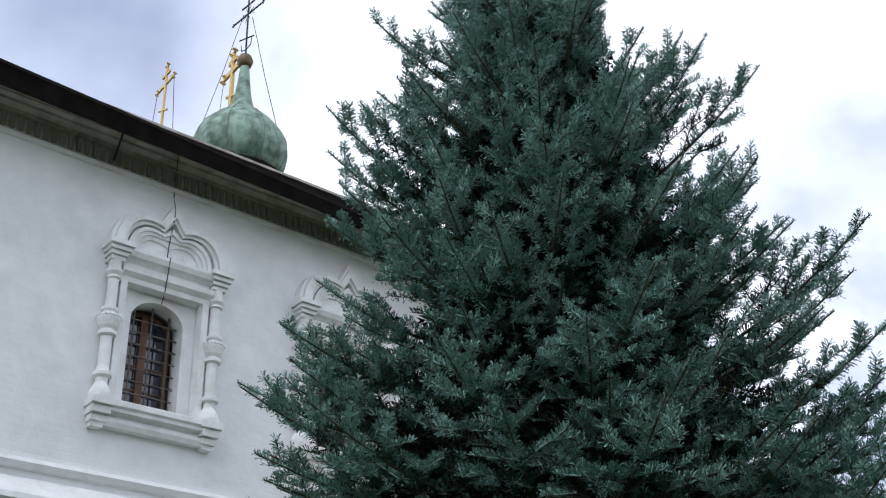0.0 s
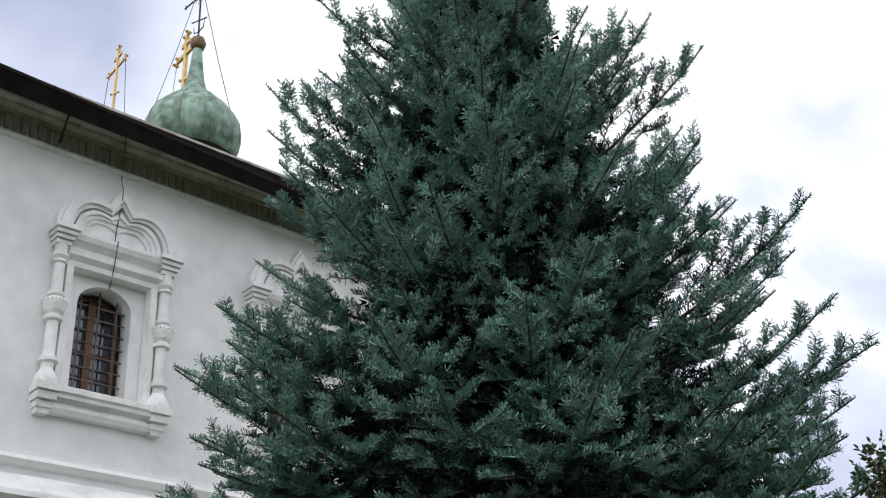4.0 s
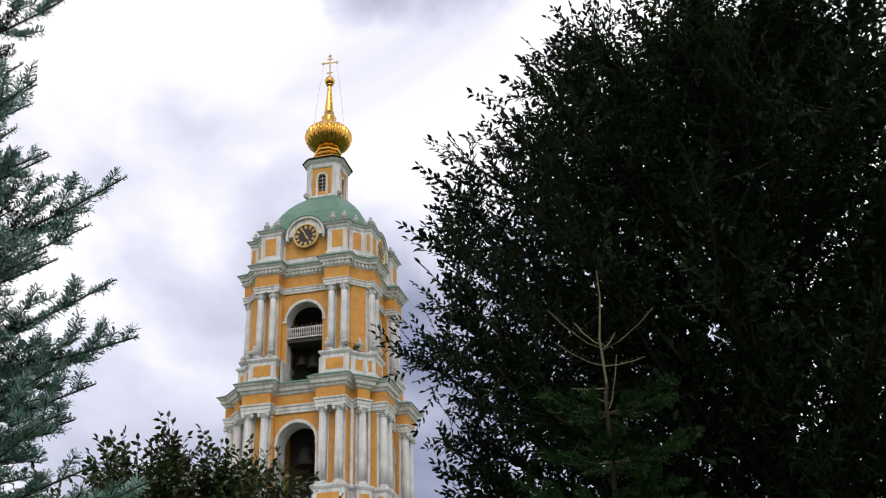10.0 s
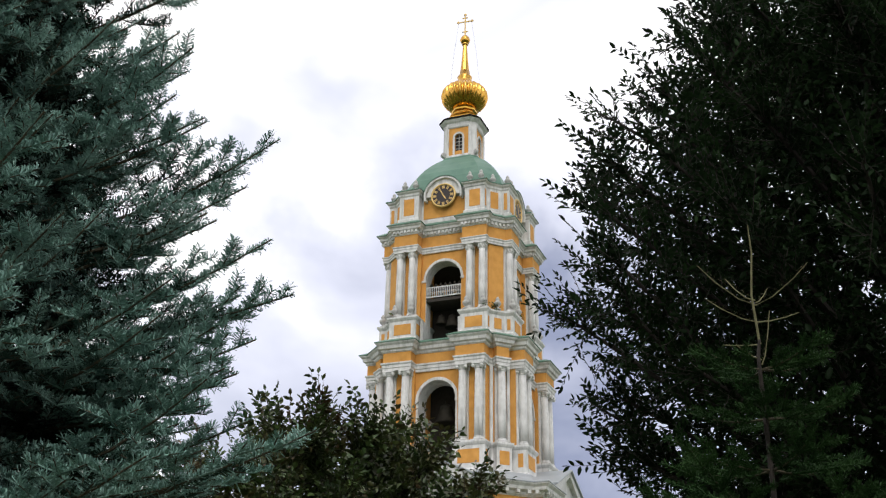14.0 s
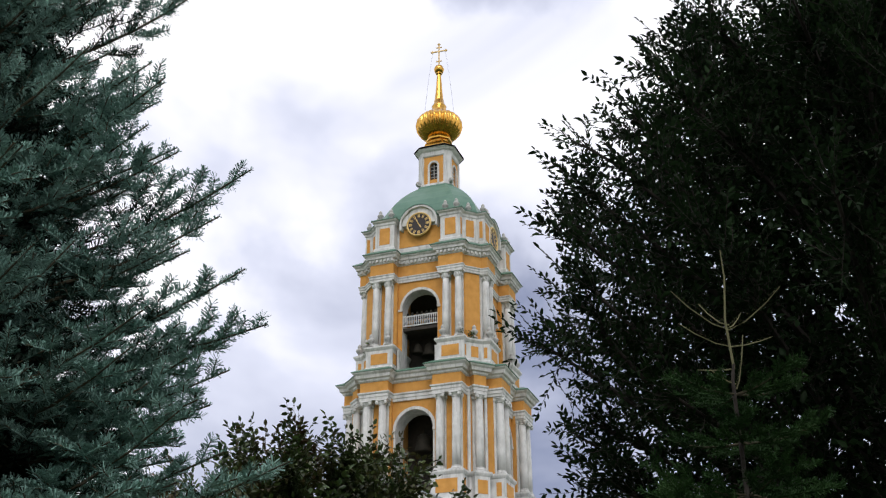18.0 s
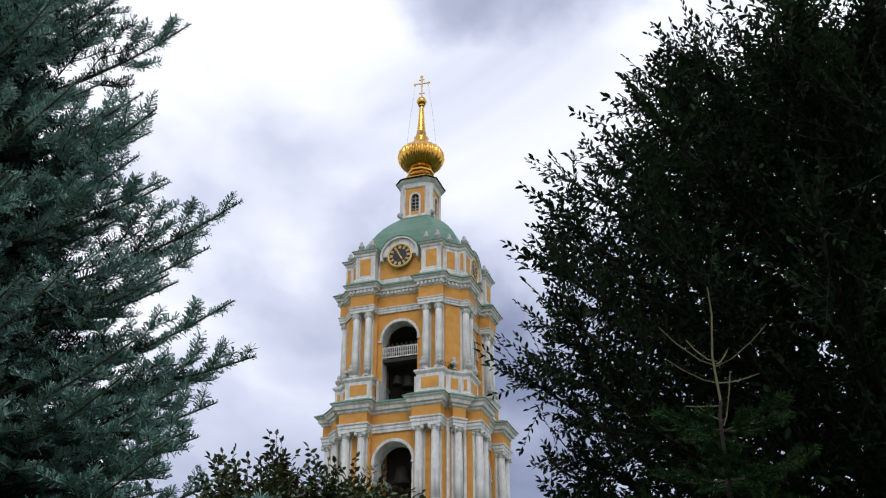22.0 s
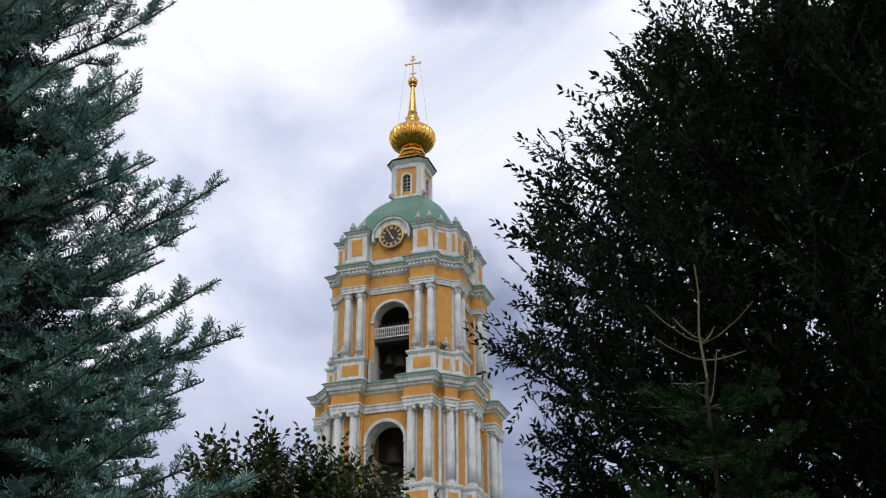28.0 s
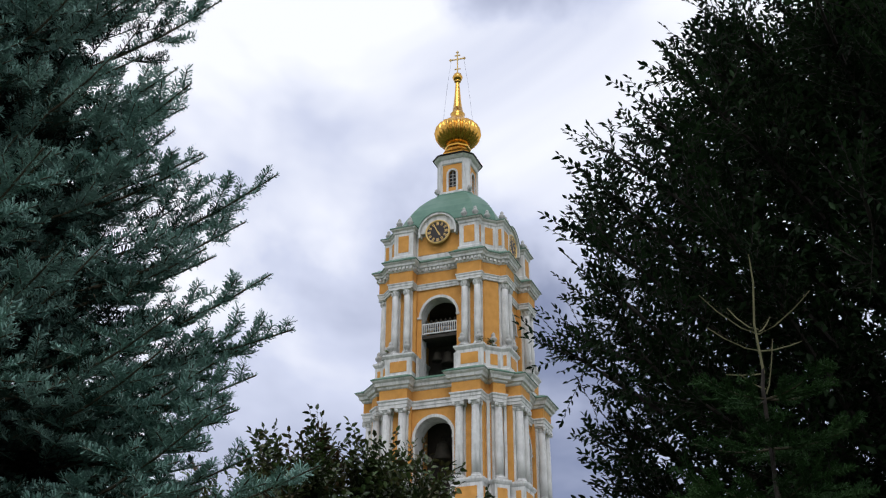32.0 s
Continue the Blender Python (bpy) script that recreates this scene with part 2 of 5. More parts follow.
# Needle tone drops inward: crown shade is put into these three colours.
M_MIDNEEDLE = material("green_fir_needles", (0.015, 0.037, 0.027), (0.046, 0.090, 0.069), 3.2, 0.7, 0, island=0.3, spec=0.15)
M_INNERNEEDLE = material("inner_shaded_fir_needles", (0.010, 0.017, 0.013), (0.026, 0.040, 0.030), 3.2, 0.8, 0, island=0.3, spec=0.08)
M_OLDSHADED = material("old_shaded_fir_needles", (0.004, 0.006, 0.005), (0.010, 0.013, 0.010), 3.0, 0.8, 0, island=0.2, spec=0.15)
M_SPRUCE = material("green_spruce_needles", (0.013, 0.038, 0.011), (0.036, 0.082, 0.024), 5.0, 0.6, 0, island=0.35, spec=0.1, transmit=0.1)
# Leaf colour set near black so that it carries the crown's shade.
M_LEAF = material("shade_darkened_leaves", (0.005, 0.012, 0.005), (0.019, 0.040, 0.014), 2.0, 0.5, 0, island=0.5, spec=0.06, transmit=0.22)
M_BUSH = material("bush_leaves", (0.023, 0.050, 0.015), (0.075, 0.118, 0.032), 3.0, 0.38, 0, island=0.55, spec=0.4, stain=(0.12, 0.032, 0.02), stain_scale=2.4, stain_amount=0.7, transmit=0.12)
M_BRANCH = material("dark_bark", (0.014, 0.011, 0.009), (0.036, 0.030, 0.024), 14.0, 0.95, 0, 0.5, 30.0)
M_PALETWIG = material("pale_twig", (0.095, 0.095, 0.042), (0.165, 0.16, 0.078), 14.0, 0.85)
M_GRASS = material("grass", (0.03, 0.06, 0.015), (0.07, 0.11, 0.03), 8.0, 0.9, 0, 0.6, 30.0, (0.09, 0.075, 0.04), 0.3, 0.6)
M_PATH = material("paving", (0.18, 0.17, 0.16), (0.30, 0.29, 0.27), 6.0, 0.9, 0, 0.4, 30.0)
M_LAMPGLASS = material("frosted_lamp_glass", (0.42, 0.44, 0.42), (0.55, 0.56, 0.53), 6.0, 0.35, 0, 0, 0, (0.3, 0.32, 0.28), 3.0, 0.4)

M_GLASS = bpy.data.materials.new("window_glass")
M_GLASS.use_nodes = True
gb = M_GLASS.node_tree.nodes["Principled BSDF"]
gb.inputs["Base Color"].default_value, gb.inputs["Roughness"].default_value = (0.016, 0.022, 0.04, 1), 0.06
gb.inputs["Specular IOR Level"].default_value = 0.9


# ---- mesh helpers ----
def part(name, bm, mat, parent=None, label="", m=None, smooth=False, kind=""):
    """One mesh object, under a thing or a part, from a bmesh or from shared mesh data."""
    if isinstance(bm, bmesh.types.BMesh):
        bmesh.ops.remove_doubles(bm, verts=bm.verts, dist=0.0002)
        bmesh.ops.recalc_face_normals(bm, faces=bm.faces)
        me = bpy.data.meshes.new(name)
        bm.to_mesh(me)
        bm.free()
        if smooth:
            me.shade_smooth()
        me.materials.append(mat)
    else:
        me = bm
    ob = new(name, me)
    if parent:
        ob.parent = parent
    if m is not None:
        ob.matrix_local = m
    return tagged(ob, label, kind=kind)


def thing(name, m, label, category, group="", kind=""):
    ob = new(name)
    ob.empty_display_size = 0.2
    ob.matrix_world = m
    return tagged(ob, label, category, group, kind)


def add_box(bm, x0, x1, y0, y1, z0, z1, taper=0.0):
    v = [bm.verts.new(p) for p in ((x0, y0, z0), (x1, y0, z0), (x1, y1, z0), (x0, y1, z0), (x0 + taper, y0 + taper, z1), (x1 - taper, y0 + taper, z1), (x1 - taper, y1 - taper, z1), (x0 + taper, y1 - taper, z1))]
    for f in ((0, 3, 2, 1), (4, 5, 6, 7), (0, 1, 5, 4), (1, 2, 6, 5), (2, 3, 7, 6), (3, 0, 4, 7)):
        bm.faces.new([v[i] for i in f])


def box(x0, x1, y0, y1, z0, z1, bevel=0.0, taper=0.0):
    bm = bmesh.new()
    add_box(bm, x0, x1, y0, y1, z0, z1, taper)
    if bevel:
        bmesh.ops.bevel(bm, geom=bm.edges[:], offset=bevel, segments=2, affect="EDGES")
    return bm


def lathe(profile, n=24, bm=None, x=0.0, y=0.0, flute=0.0, gores=0, cap=True, turn=0.0):
    """A turned shape about an upright axis, from rows of radius and height."""
    bm = bm or bmesh.new()
    rings = []
    for r, z in profile:
        ring = []
        for i in range(n):
            a = 2 * math.pi * i / n + turn
            k = r * (1 + flute * (abs(math.sin(a * gores / 2)) - 0.6)) if gores else r
            ring.append(bm.verts.new((x + k * math.cos(a), y + k * math.sin(a), z)))
        rings.append(ring)
    for a, b in zip(rings, rings[1:]):
        for i in range(n):
            bm.faces.new((a[i], a[(i + 1) % n], b[(i + 1) % n], b[i]))
    if cap:
        bm.faces.new(rings[0][::-1])
        bm.faces.new(rings[-1])
    return bm


def offset_outline(pts, d):
    out, n = [], len(pts)
    for i in range(n):
        p, q, r = Vector(pts[i - 1]), Vector(pts[i]), Vector(pts[(i + 1) % n])
        a, b = (q - p).normalized(), (r - q).normalized()
        na, nb = Vector((a.y, -a.x)), Vector((b.y, -b.x))
        k = d / max(0.35, 1 + na.dot(nb))
        out.append(q + (na + nb) * k)
    return out


def loft(outline, profile, cap=True, bm=None):
    """Rings of one outline (counter-clockwise), grown by the first number and at the height of the second of each row."""
    bm = bm or bmesh.new()
    rings = [[bm.verts.new((p.x, p.y, z)) for p in offset_outline(outline, d)] for d, z in profile]
    n = len(outline)
    for a, b in zip(rings, rings[1:]):
        for i in range(n):
            bm.faces.new((a[i], a[(i + 1) % n], b[(i + 1) % n], b[i]))
    if cap:
        bm.faces.new(rings[0][::-1])
        bm.faces.new(rings[-1])
    return bm


def strip(profile, x0, x1, bm=None, ends=True):
    """A moulding along x: rows of (y, z) make its section."""
    bm = bm or bmesh.new()
    a = [bm.verts.new((x0, y, z)) for y, z in profile]
    b = [bm.verts.new((x1, y, z)) for y, z in profile]
    n = len(profile)
    for i in range(n):
        bm.faces.new((a[i], a[(i + 1) % n], b[(i + 1) % n], b[i]))
    if ends:
        bm.faces.new(a[::-1])
        bm.faces.new(b)
    return bm


def add_prism(bm, pts, y0, y1):
    """A flat outline in x and z, between two depths."""
    a, b = [bm.verts.new((x, y0, z)) for x, z in pts], [bm.verts.new((x, y1, z)) for x, z in pts]
    n = len(pts)
    bm.faces.new(a)
    bm.faces.new(b[::-1])
    for i in range(n):
        bm.faces.new((a[i], b[i], b[(i + 1) % n], a[(i + 1) % n]))


def arch_points(cx, half, spring, rise, n=14, a0=0.0, a1=math.pi):
    return [(cx + half * math.cos(a0 + (a1 - a0) * i / n), spring + rise * math.sin(a0 + (a1 - a0) * i / n)) for i in range(n + 1)]


def add_band(bm, inner, outer, y0, y1):
    """A band between two open lines of the same length, with depth."""
    for i in range(len(inner) - 1):
        add_prism(bm, [inner[i], inner[i + 1], outer[i + 1], outer[i]], y0, y1)


def wall_with_openings(bm, x0, x1, z0, z1, y0, y1, openings, n=14):
    """A thick wall with arched holes through it. openings: centre, half width, sill, springing, rise."""
    x = x0
    for cx, half, sill, spring, rise in sorted(openings):
        add_box(bm, x, cx - half, y0, y1, z0, z1)
        if sill > z0:
            add_box(bm, cx - half, cx + half, y0, y1, z0, sill)
        arc = arch_points(cx, half, spring, rise, n)
        for p, q in zip(arc, arc[1:]):
            add_prism(bm, [p, q, (q[0], z1), (p[0], z1)], y0, y1)
        x = cx + half
    add_box(bm, x, x1, y0, y1, z0, z1)
    bmesh.ops.remove_doubles(bm, verts=bm.verts, dist=0.0005)
    return bm


def tube(bm, pts, radii, n=6):
    """A round limb through points."""
    rings = []
    for i, p in enumerate(pts):
        d = (Vector(pts[min(i + 1, len(pts) - 1)]) - Vector(pts[max(i - 1, 0)])).normalized()
        s = d.orthogonal().normalized()
        t = d.cross(s)
        rings.append([bm.verts.new(Vector(p) + (s * math.cos(2 * math.pi * k / n) + t * math.sin(2 * math.pi * k / n)) * radii[i]) for k in range(n)])
    for a, b in zip(rings, rings[1:]):
        best = min(range(n), key=lambda o: (a[0].co - b[o].co).length)
        for i in range(n):
            bm.faces.new((a[i], a[(i + 1) % n], b[(i + 1 + best) % n], b[(i + best) % n]))
    bm.faces.new(rings[0][::-1])
    bm.faces.new(rings[-1])
    return bm


def mesh_np(name, verts, tris, mat):
    """A mesh from number arrays: places, and corners three by three."""
    me = bpy.data.meshes.new(name)
    me.vertices.add(len(verts))
    me.vertices.foreach_set("co", np.ascontiguousarray(verts, dtype=np.float32).ravel())
    me.loops.add(tris.size)
    me.loops.foreach_set("vertex_index", np.ascontiguousarray(tris, dtype=np.int32).ravel())
    me.polygons.add(len(tris))
    me.polygons.foreach_set("loop_start", np.arange(0, tris.size, 3, dtype=np.int32))
    me.update(calc_edges=True)
    me.materials.append(mat)
    return me

# ---- bell tower ----
TURN4 = [Matrix.Rotation(radians(90 * k), 4, "Z") for k in range(4)]
tower = thing("bell_tower", pose(53.9, 84.2, 0, 0, 0, -52.7), "ochre and white baroque bell tower with green roofs and gilded dome", "bell tower")


def face_outline(vw, vb, b1, b2, c, diag=None):
    """The plan of a tier: a recessed bay, two projecting blocks for column pairs, and a cut corner, four times."""
    vc = c - b2
    one = [(-b2, -vc), (-b2, -vb), (-b1, -vb), (-b1, -vw), (b1, -vw), (b1, -vb), (b2, -vb), (b2, -vc)]
    if diag:
        w, p = diag
        t, o, m = Vector((1, 1)).normalized(), Vector((1, -1)).normalized(), Vector((c / 2, -c / 2))
        one += [tuple(m - t * w), tuple(m - t * w + o * p), tuple(m + t * w + o * p), tuple(m + t * w)]
    pts = []
    for k in range(4):
        co, si = round(math.cos(k * math.pi / 2)), round(math.sin(k * math.pi / 2))
        pts += [(x * co - y * si, x * si + y * co) for x, y in one]
    return pts


def pier_outline(vw, vb, b1, b2, c, diag=None):
    """One corner pier of a tier, solid."""
    vc = c - b2
    pts = [(b1, -vw), (b1, -vb), (b2, -vb), (b2, -vc)]
    if diag:
        w, p = diag
        t, o, m = Vector((1, 1)).normalized(), Vector((1, -1)).normalized(), Vector((c / 2, -c / 2))
        pts += [tuple(m - t * w), tuple(m - t * w + o * p), tuple(m + t * w + o * p), tuple(m + t * w)]
    return pts + [(vc, -b2), (vb, -b2), (vb, -b1), (vw, -b1), (b1, -b1)]


def four(name, bm, mat, label="", smooth=False, kind=""):
    first = part(name, bm, mat, tower, label, smooth=smooth, kind=kind)
    for m in TURN4[1:]:
        part(name, first.data, mat, tower, label, m, kind=kind)
    return first


def dentils(outline, off, z0, z1, step, width, depth):
    bm = bmesh.new()
    pts = offset_outline(outline, off)
    for a, b in zip(pts, pts[1:] + pts[:1]):
        d = b - a
        n = int(d.length / step)
        if n < 1:
            continue
        d.normalize()
        o = Vector((d.y, -d.x))
        gap = (b - a).length / n
        for i in range(n):
            p = a + d * gap * (i + 0.5)
            q = [p - d * width / 2, p + d * width / 2, p + d * width / 2 + o * depth, p - d * width / 2 + o * depth]
            lo, hi = [bm.verts.new((*k, z0)) for k in q], [bm.verts.new((*k, z1)) for k in q]
            bm.faces.new(lo)
            bm.faces.new(hi[::-1])
            for k in range(4):
                bm.faces.new((lo[k], hi[k], hi[(k + 1) % 4], lo[(k + 1) % 4]))
    return bm


def column_set(places, z0, z1, r, ionic=False):
    """Columns with a moulded base, a swelling shaft and a capital."""
    h = z1 - z0
    shaft = lathe([(r * 1.0, z0 + 0.28), (r * 1.0, z0 + h * 0.33), (r * 0.93, z0 + h * 0.7), (r * 0.84, z1 - 0.5)], 18)
    base = lathe([(r * 1.32, z0), (r * 1.35, z0 + 0.08), (r * 1.22, z0 + 0.14), (r * 1.12, z0 + 0.19), (r * 1.18, z0 + 0.25), (r * 1.02, z0 + 0.30)], 18)
    add_box(base, -r * 1.4, r * 1.4, -r * 1.4, r * 1.4, z0 - 0.08, z0)
    if ionic:
        cap = lathe([(r * 0.86, z1 - 0.5), (r * 0.98, z1 - 0.45), (r * 0.9, z1 - 0.40), (r * 1.12, z1 - 0.22), (r * 1.12, z1 - 0.14)], 18)
        for sx in (-1, 1):
            for sy in (-1, 1):
                lathe([(0.12, z1 - 0.42), (0.17, z1 - 0.30), (0.14, z1 - 0.16)], 8, cap, sx * r * 1.02, sy * r * 1.02)
        add_box(cap, -r * 1.35, r * 1.35, -r * 1.35, r * 1.35, z1 - 0.14, z1)
    else:
        cap = lathe([(r * 0.86, z1 - 0.62), (r * 0.97, z1 - 0.58), (r * 0.86, z1 - 0.54), (r * 0.95, z1 - 0.4), (r * 1.2, z1 - 0.2), (r * 1.15, z1 - 0.12)], 18)
        for k in range(8):
            a = k * math.pi / 4
            lathe([(0.05, z1 - 0.5), (0.09, z1 - 0.35), (0.04, z1 - 0.22)], 6, cap, math.cos(a) * r * 1.08, math.sin(a) * r * 1.08)
        add_box(cap, -r * 1.35, r * 1.35, -r * 1.35, r * 1.35, z1 - 0.12, z1)
    shared = None
    for x, y, a in places:
        m = pose(x, y, 0, 0, 0, a)
        if shared is None:
            col = part("column", shaft, M_TWHITE, tower, m=m, smooth=True)
            shared = (col.data, part("column_base", base, M_TWHITE, col).data, part("capital", cap, M_TWHITE, col).data)
        else:
            col = part("column", shared[0], M_TWHITE, tower, m=m)
            part("column_base", shared[1], M_TWHITE, col)
            part("capital", shared[2], M_TWHITE, col)


def ring_places(a1, a2, v, diag=None):
    out = []
    for k in range(4):
        for a in (-a2, -a1, a1, a2):
            p = TURN4[k] @ Vector((a, -v, 0))
            out.append((p.x, p.y, 90 * k))
        if diag:
            p = TURN4[k] @ Vector((diag, -diag, 0))
            out.append((p.x, p.y, 45 + 90 * k))
    return out


def urns(places, size=1.0):
    s = size
    bm = lathe([(0.26 * s, 0), (0.26 * s, 0.10 * s), (0.12 * s, 0.16 * s), (0.10 * s, 0.26 * s), (0.25 * s, 0.42 * s), (0.30 * s, 0.58 * s), (0.24 * s, 0.68 * s), (0.12 * s, 0.74 * s), (0.17 * s, 0.86 * s), (0.13 * s, 1.0 * s), (0.03 * s, 1.12 * s)], 12)
    data = None
    for x, y, z in places:
        u = part("urn", data or bm, M_GREYSTONE, tower, "weathered stone urn", pose(x, y, z), smooth=True)
        data = u.data


M_GREYSTONE = material("weathered_stone", (0.30, 0.30, 0.29), (0.50, 0.50, 0.48), 3.0, 0.9, 0, 0.3, 9.0, (0.16, 0.16, 0.14), 1.5, 0.6)


def panel(x0, x1, z0, z1, y, proud=0.03):
    return box(x0, x1, y - proud, y + 0.05, z0, z1)


# lower base tier, mostly behind trees
base_out = face_outline(8.3, 9.2, 2.6, 6.2, 14.6)
part("base_storey", loft(base_out, [(-0.2, 0), (-0.2, 19.8)]), M_YELLOW, tower)
part("base_architrave", loft(base_out, [(0, 19.2), (0.08, 19.3), (0.08, 19.9), (0.18, 20.0), (0.18, 20.15)]), M_TWHITE, tower)
part("base_frieze", loft(base_out, [(-0.05, 20.15), (-0.05, 21.2)]), M_YELLOW, tower)
part("base_cornice", loft(base_out, [(0, 21.2), (0.15, 21.35), (0.2, 21.55), (0.5, 21.7), (0.55, 21.95), (0.75, 22.15), (0.75, 22.25)]), M_TWHITE, tower)
part("modillion_course", dentils(base_out, 0.16, 21.42, 21.68, 0.75, 0.3, 0.34), M_TWHITE, tower, kind="stuff")
part("base_roof", loft(base_out, [(0.82, 22.25), (0.82, 22.33), (-0.9, 23.1), (-1.6, 23.5)]), M_GREYROOF, tower, "sloping grey metal roof skirt")
# a pediment on each side of the base
ped = {}
for name, mat, polys, y0, y1 in (
        ("tympanum", M_TWHITE, [[(-4.0, 22.2), (4.0, 22.2), (0, 24.15)]], -9.45, -7.0),
        ("raking_cornice", M_TWHITE, [[(s * 4.6, 22.25), (s * 4.6, 22.6), (0, 24.6), (0, 24.15), (s * 3.6, 22.25)] for s in (-1, 1)], -9.9, -7.2),
        ("pediment_roof", M_GREYROOF, [[(s * 4.8, 22.52), (s * 4.8, 22.66), (0, 24.77), (0, 24.61)] for s in (-1, 1)], -10.1, -6.6)):
    bm = bmesh.new()
    for poly in polys:
        add_prism(bm, poly, y0, y1)
    bmesh.ops.recalc_face_normals(bm, faces=bm.faces[:])
    for m in TURN4:
        o = part(name, ped.get(name) or bm, mat, tower, m=m)
        ped[name] = o.data
for k, m in enumerate(TURN4):
    for s in (-1, 1):
        part("base_pilaster", box(s * 4.4 - 0.5, s * 4.4 + 0.5, -9.35, -8.9, 0.0, 19.2), M_TWHITE, tower, m=m)

# lower open tier
lo_ent = face_outline(6.35, 7.42, 2.02, 4.68, 10.75, (0.62, 0.66))
lo_ped = pier_outline(6.45, 7.5, 1.96, 4.75, 10.9, (0.68, 0.72))
four("pedestal", loft(lo_ped, [(0.12, 22.2), (0.12, 23.5), (0.0, 23.7), (0.0, 25.55), (0.08, 25.65), (0.16, 25.8), (0.16, 25.95), (0.0, 26.0)]), M_TWHITE)
four("wall_pier", loft(pier_outline(6.2, 6.55, 2.0, 4.6, 10.6), [(0, 26.0), (0, 33.0)]), M_YELLOW)
four("bay_wall", wall_with_openings(bmesh.new(), -2.0, 2.0, 23.0, 33.0, -6.2, -4.6, [(0, 1.72, 23.0, 30.1, 1.76)]), M_YELLOW)
arc_in, arc_out = arch_points(0, 1.72, 30.1, 1.76), arch_points(0, 1.97, 30.1, 2.03)
bm = bmesh.new()
add_band(bm, arc_in, arc_out, -6.3, -6.1)
four("archivolt", bm, M_TWHITE)
for s in (-1, 1):
    four("impost", box(min(s * 1.68, s * 1.985), max(s * 1.68, s * 1.985), -6.34, -6.1, 29.88, 30.1), M_TWHITE)
    four("jamb", box(min(s * 1.72, s * 1.9), max(s * 1.72, s * 1.9), -6.26, -6.1, 25.0, 29.88), M_TWHITE)
four("reveal", wall_with_openings(bmesh.new(), -1.9, 1.9, 23.0, 31.95, -6.16, -4.5, [(0, 1.70, 23.0, 30.1, 1.74)]), M_TWHITE)
column_set(ring_places(2.62, 4.07, 7.02, 5.66), 26.05, 32.7, 0.375, ionic=True)
for s in (-1, 1):
    for a in (2.62, 4.07):
        four("pilaster", box(s * a - 0.42, s * a + 0.42, -6.72, -6.4, 26.0, 32.7, 0.02), M_TWHITE)
for off in (-0.8, 0.8):
    bm = box(-0.13, 0.13, -0.14, 0.1, 26.0, 32.7)
    bmesh.ops.transform(bm, matrix=pose(5.3, -5.3, 0, 0, 0, 45) @ pose(off, -0.05, 0), verts=bm.verts)
    four("corner_strip", bm, M_TWHITE)
bm = box(-0.45, 0.45, -0.14, 0.1, 26.0, 32.7)
bmesh.ops.transform(bm, matrix=pose(5.3, -5.3, 0, 0, 0, 45), verts=bm.verts)
four("corner_pilaster", bm, M_TWHITE)
for s in (-1, 1):
    four("pedestal_panel", panel(s * 3.35 - 0.95, s * 3.35 + 0.95, 24.1, 25.25, -7.5), M_YELLOW)
    bm = box(-0.03, 0.03, -7.2, -6.75, 24.1, 25.25)
    bmesh.ops.translate(bm, vec=(s * 4.75, 0, 0), verts=bm.verts)
    four("pedestal_side_panel", bm, M_YELLOW)
bm = panel(-0.45, 0.45, 24.1, 25.25, 0.0)
bmesh.ops.transform(bm, matrix=pose(5.45 + 0.51, -5.45 - 0.51, 0, 0, 0, 45), verts=bm.verts)
four("corner_panel", bm, M_YELLOW)
part("architrave", loft(lo_ent, [(0, 32.7), (0, 32.95), (0.05, 32.97), (0.05, 33.2), (0.14, 33.3), (0.14, 33.42)]), M_TWHITE, tower)
part("frieze", loft(lo_ent, [(-0.03, 33.42), (-0.03, 34.35)]), M_YELLOW, tower)
part("cornice", loft(lo_ent, [(0.0, 34.35), (0.1, 34.45), (0.12, 34.6), (0.3, 34.68), (0.36, 34.95), (0.52, 35.08), (0.55, 35.2)]), M_TWHITE, tower)
part("roof_skirt", loft(lo_ent, [(0.62, 35.2), (0.62, 35.27), (0.0, 35.62), (-1.2, 35.85)]), M_GREEN, tower, "green painted metal skirt over the cornice")

# upper open tier
up_ent = face_outline(5.25, 6.3, 2.15, 4.5, 10.2)
up_ped = pier_outline(5.35, 6.4, 2.08, 4.6, 10.35)
four("pedestal", loft(up_ped, [(0.1, 35.3), (0.1, 36.0), (0.0, 36.1), (0.0, 37.6), (0.08, 37.7), (0.18, 37.85), (0.18, 38.0), (0.02, 38.05)]), M_TWHITE)
four("wall_pier", loft(pier_outline(5.1, 5.45, 2.1, 4.5, 10.0), [(0, 38.0), (0, 44.4)]), M_YELLOW)
four("bay_wall", wall_with_openings(bmesh.new(), -2.1, 2.1, 35.6, 44.5, -5.1, -4.1, [(0, 1.70, 35.6, 41.8, 1.72)]), M_YELLOW)
four("reveal", wall_with_openings(bmesh.new(), -1.9, 1.9, 35.7, 43.6, -5.06, -3.9, [(0, 1.68, 35.7, 41.8, 1.70)]), M_TWHITE)
bm = bmesh.new()
add_band(bm, arch_points(0, 1.70, 41.8, 1.72), arch_points(0, 1.92, 41.8, 1.97), -5.2, -5.0)
four("archivolt", bm, M_TWHITE)
for s in (-1, 1):
    four("impost", box(min(s * 1.66, s * 2.09), max(s * 1.66, s * 2.09), -5.22, -5.0, 41.6, 41.8), M_TWHITE)
    four("parapet_end", box(min(s * 1.66, s * 1.9), max(s * 1.66, s * 1.9), -5.75, -5.0, 35.7, 37.7), M_TWHITE)
column_set(ring_places(2.78, 3.97, 5.9), 38.1, 44.45, 0.33)
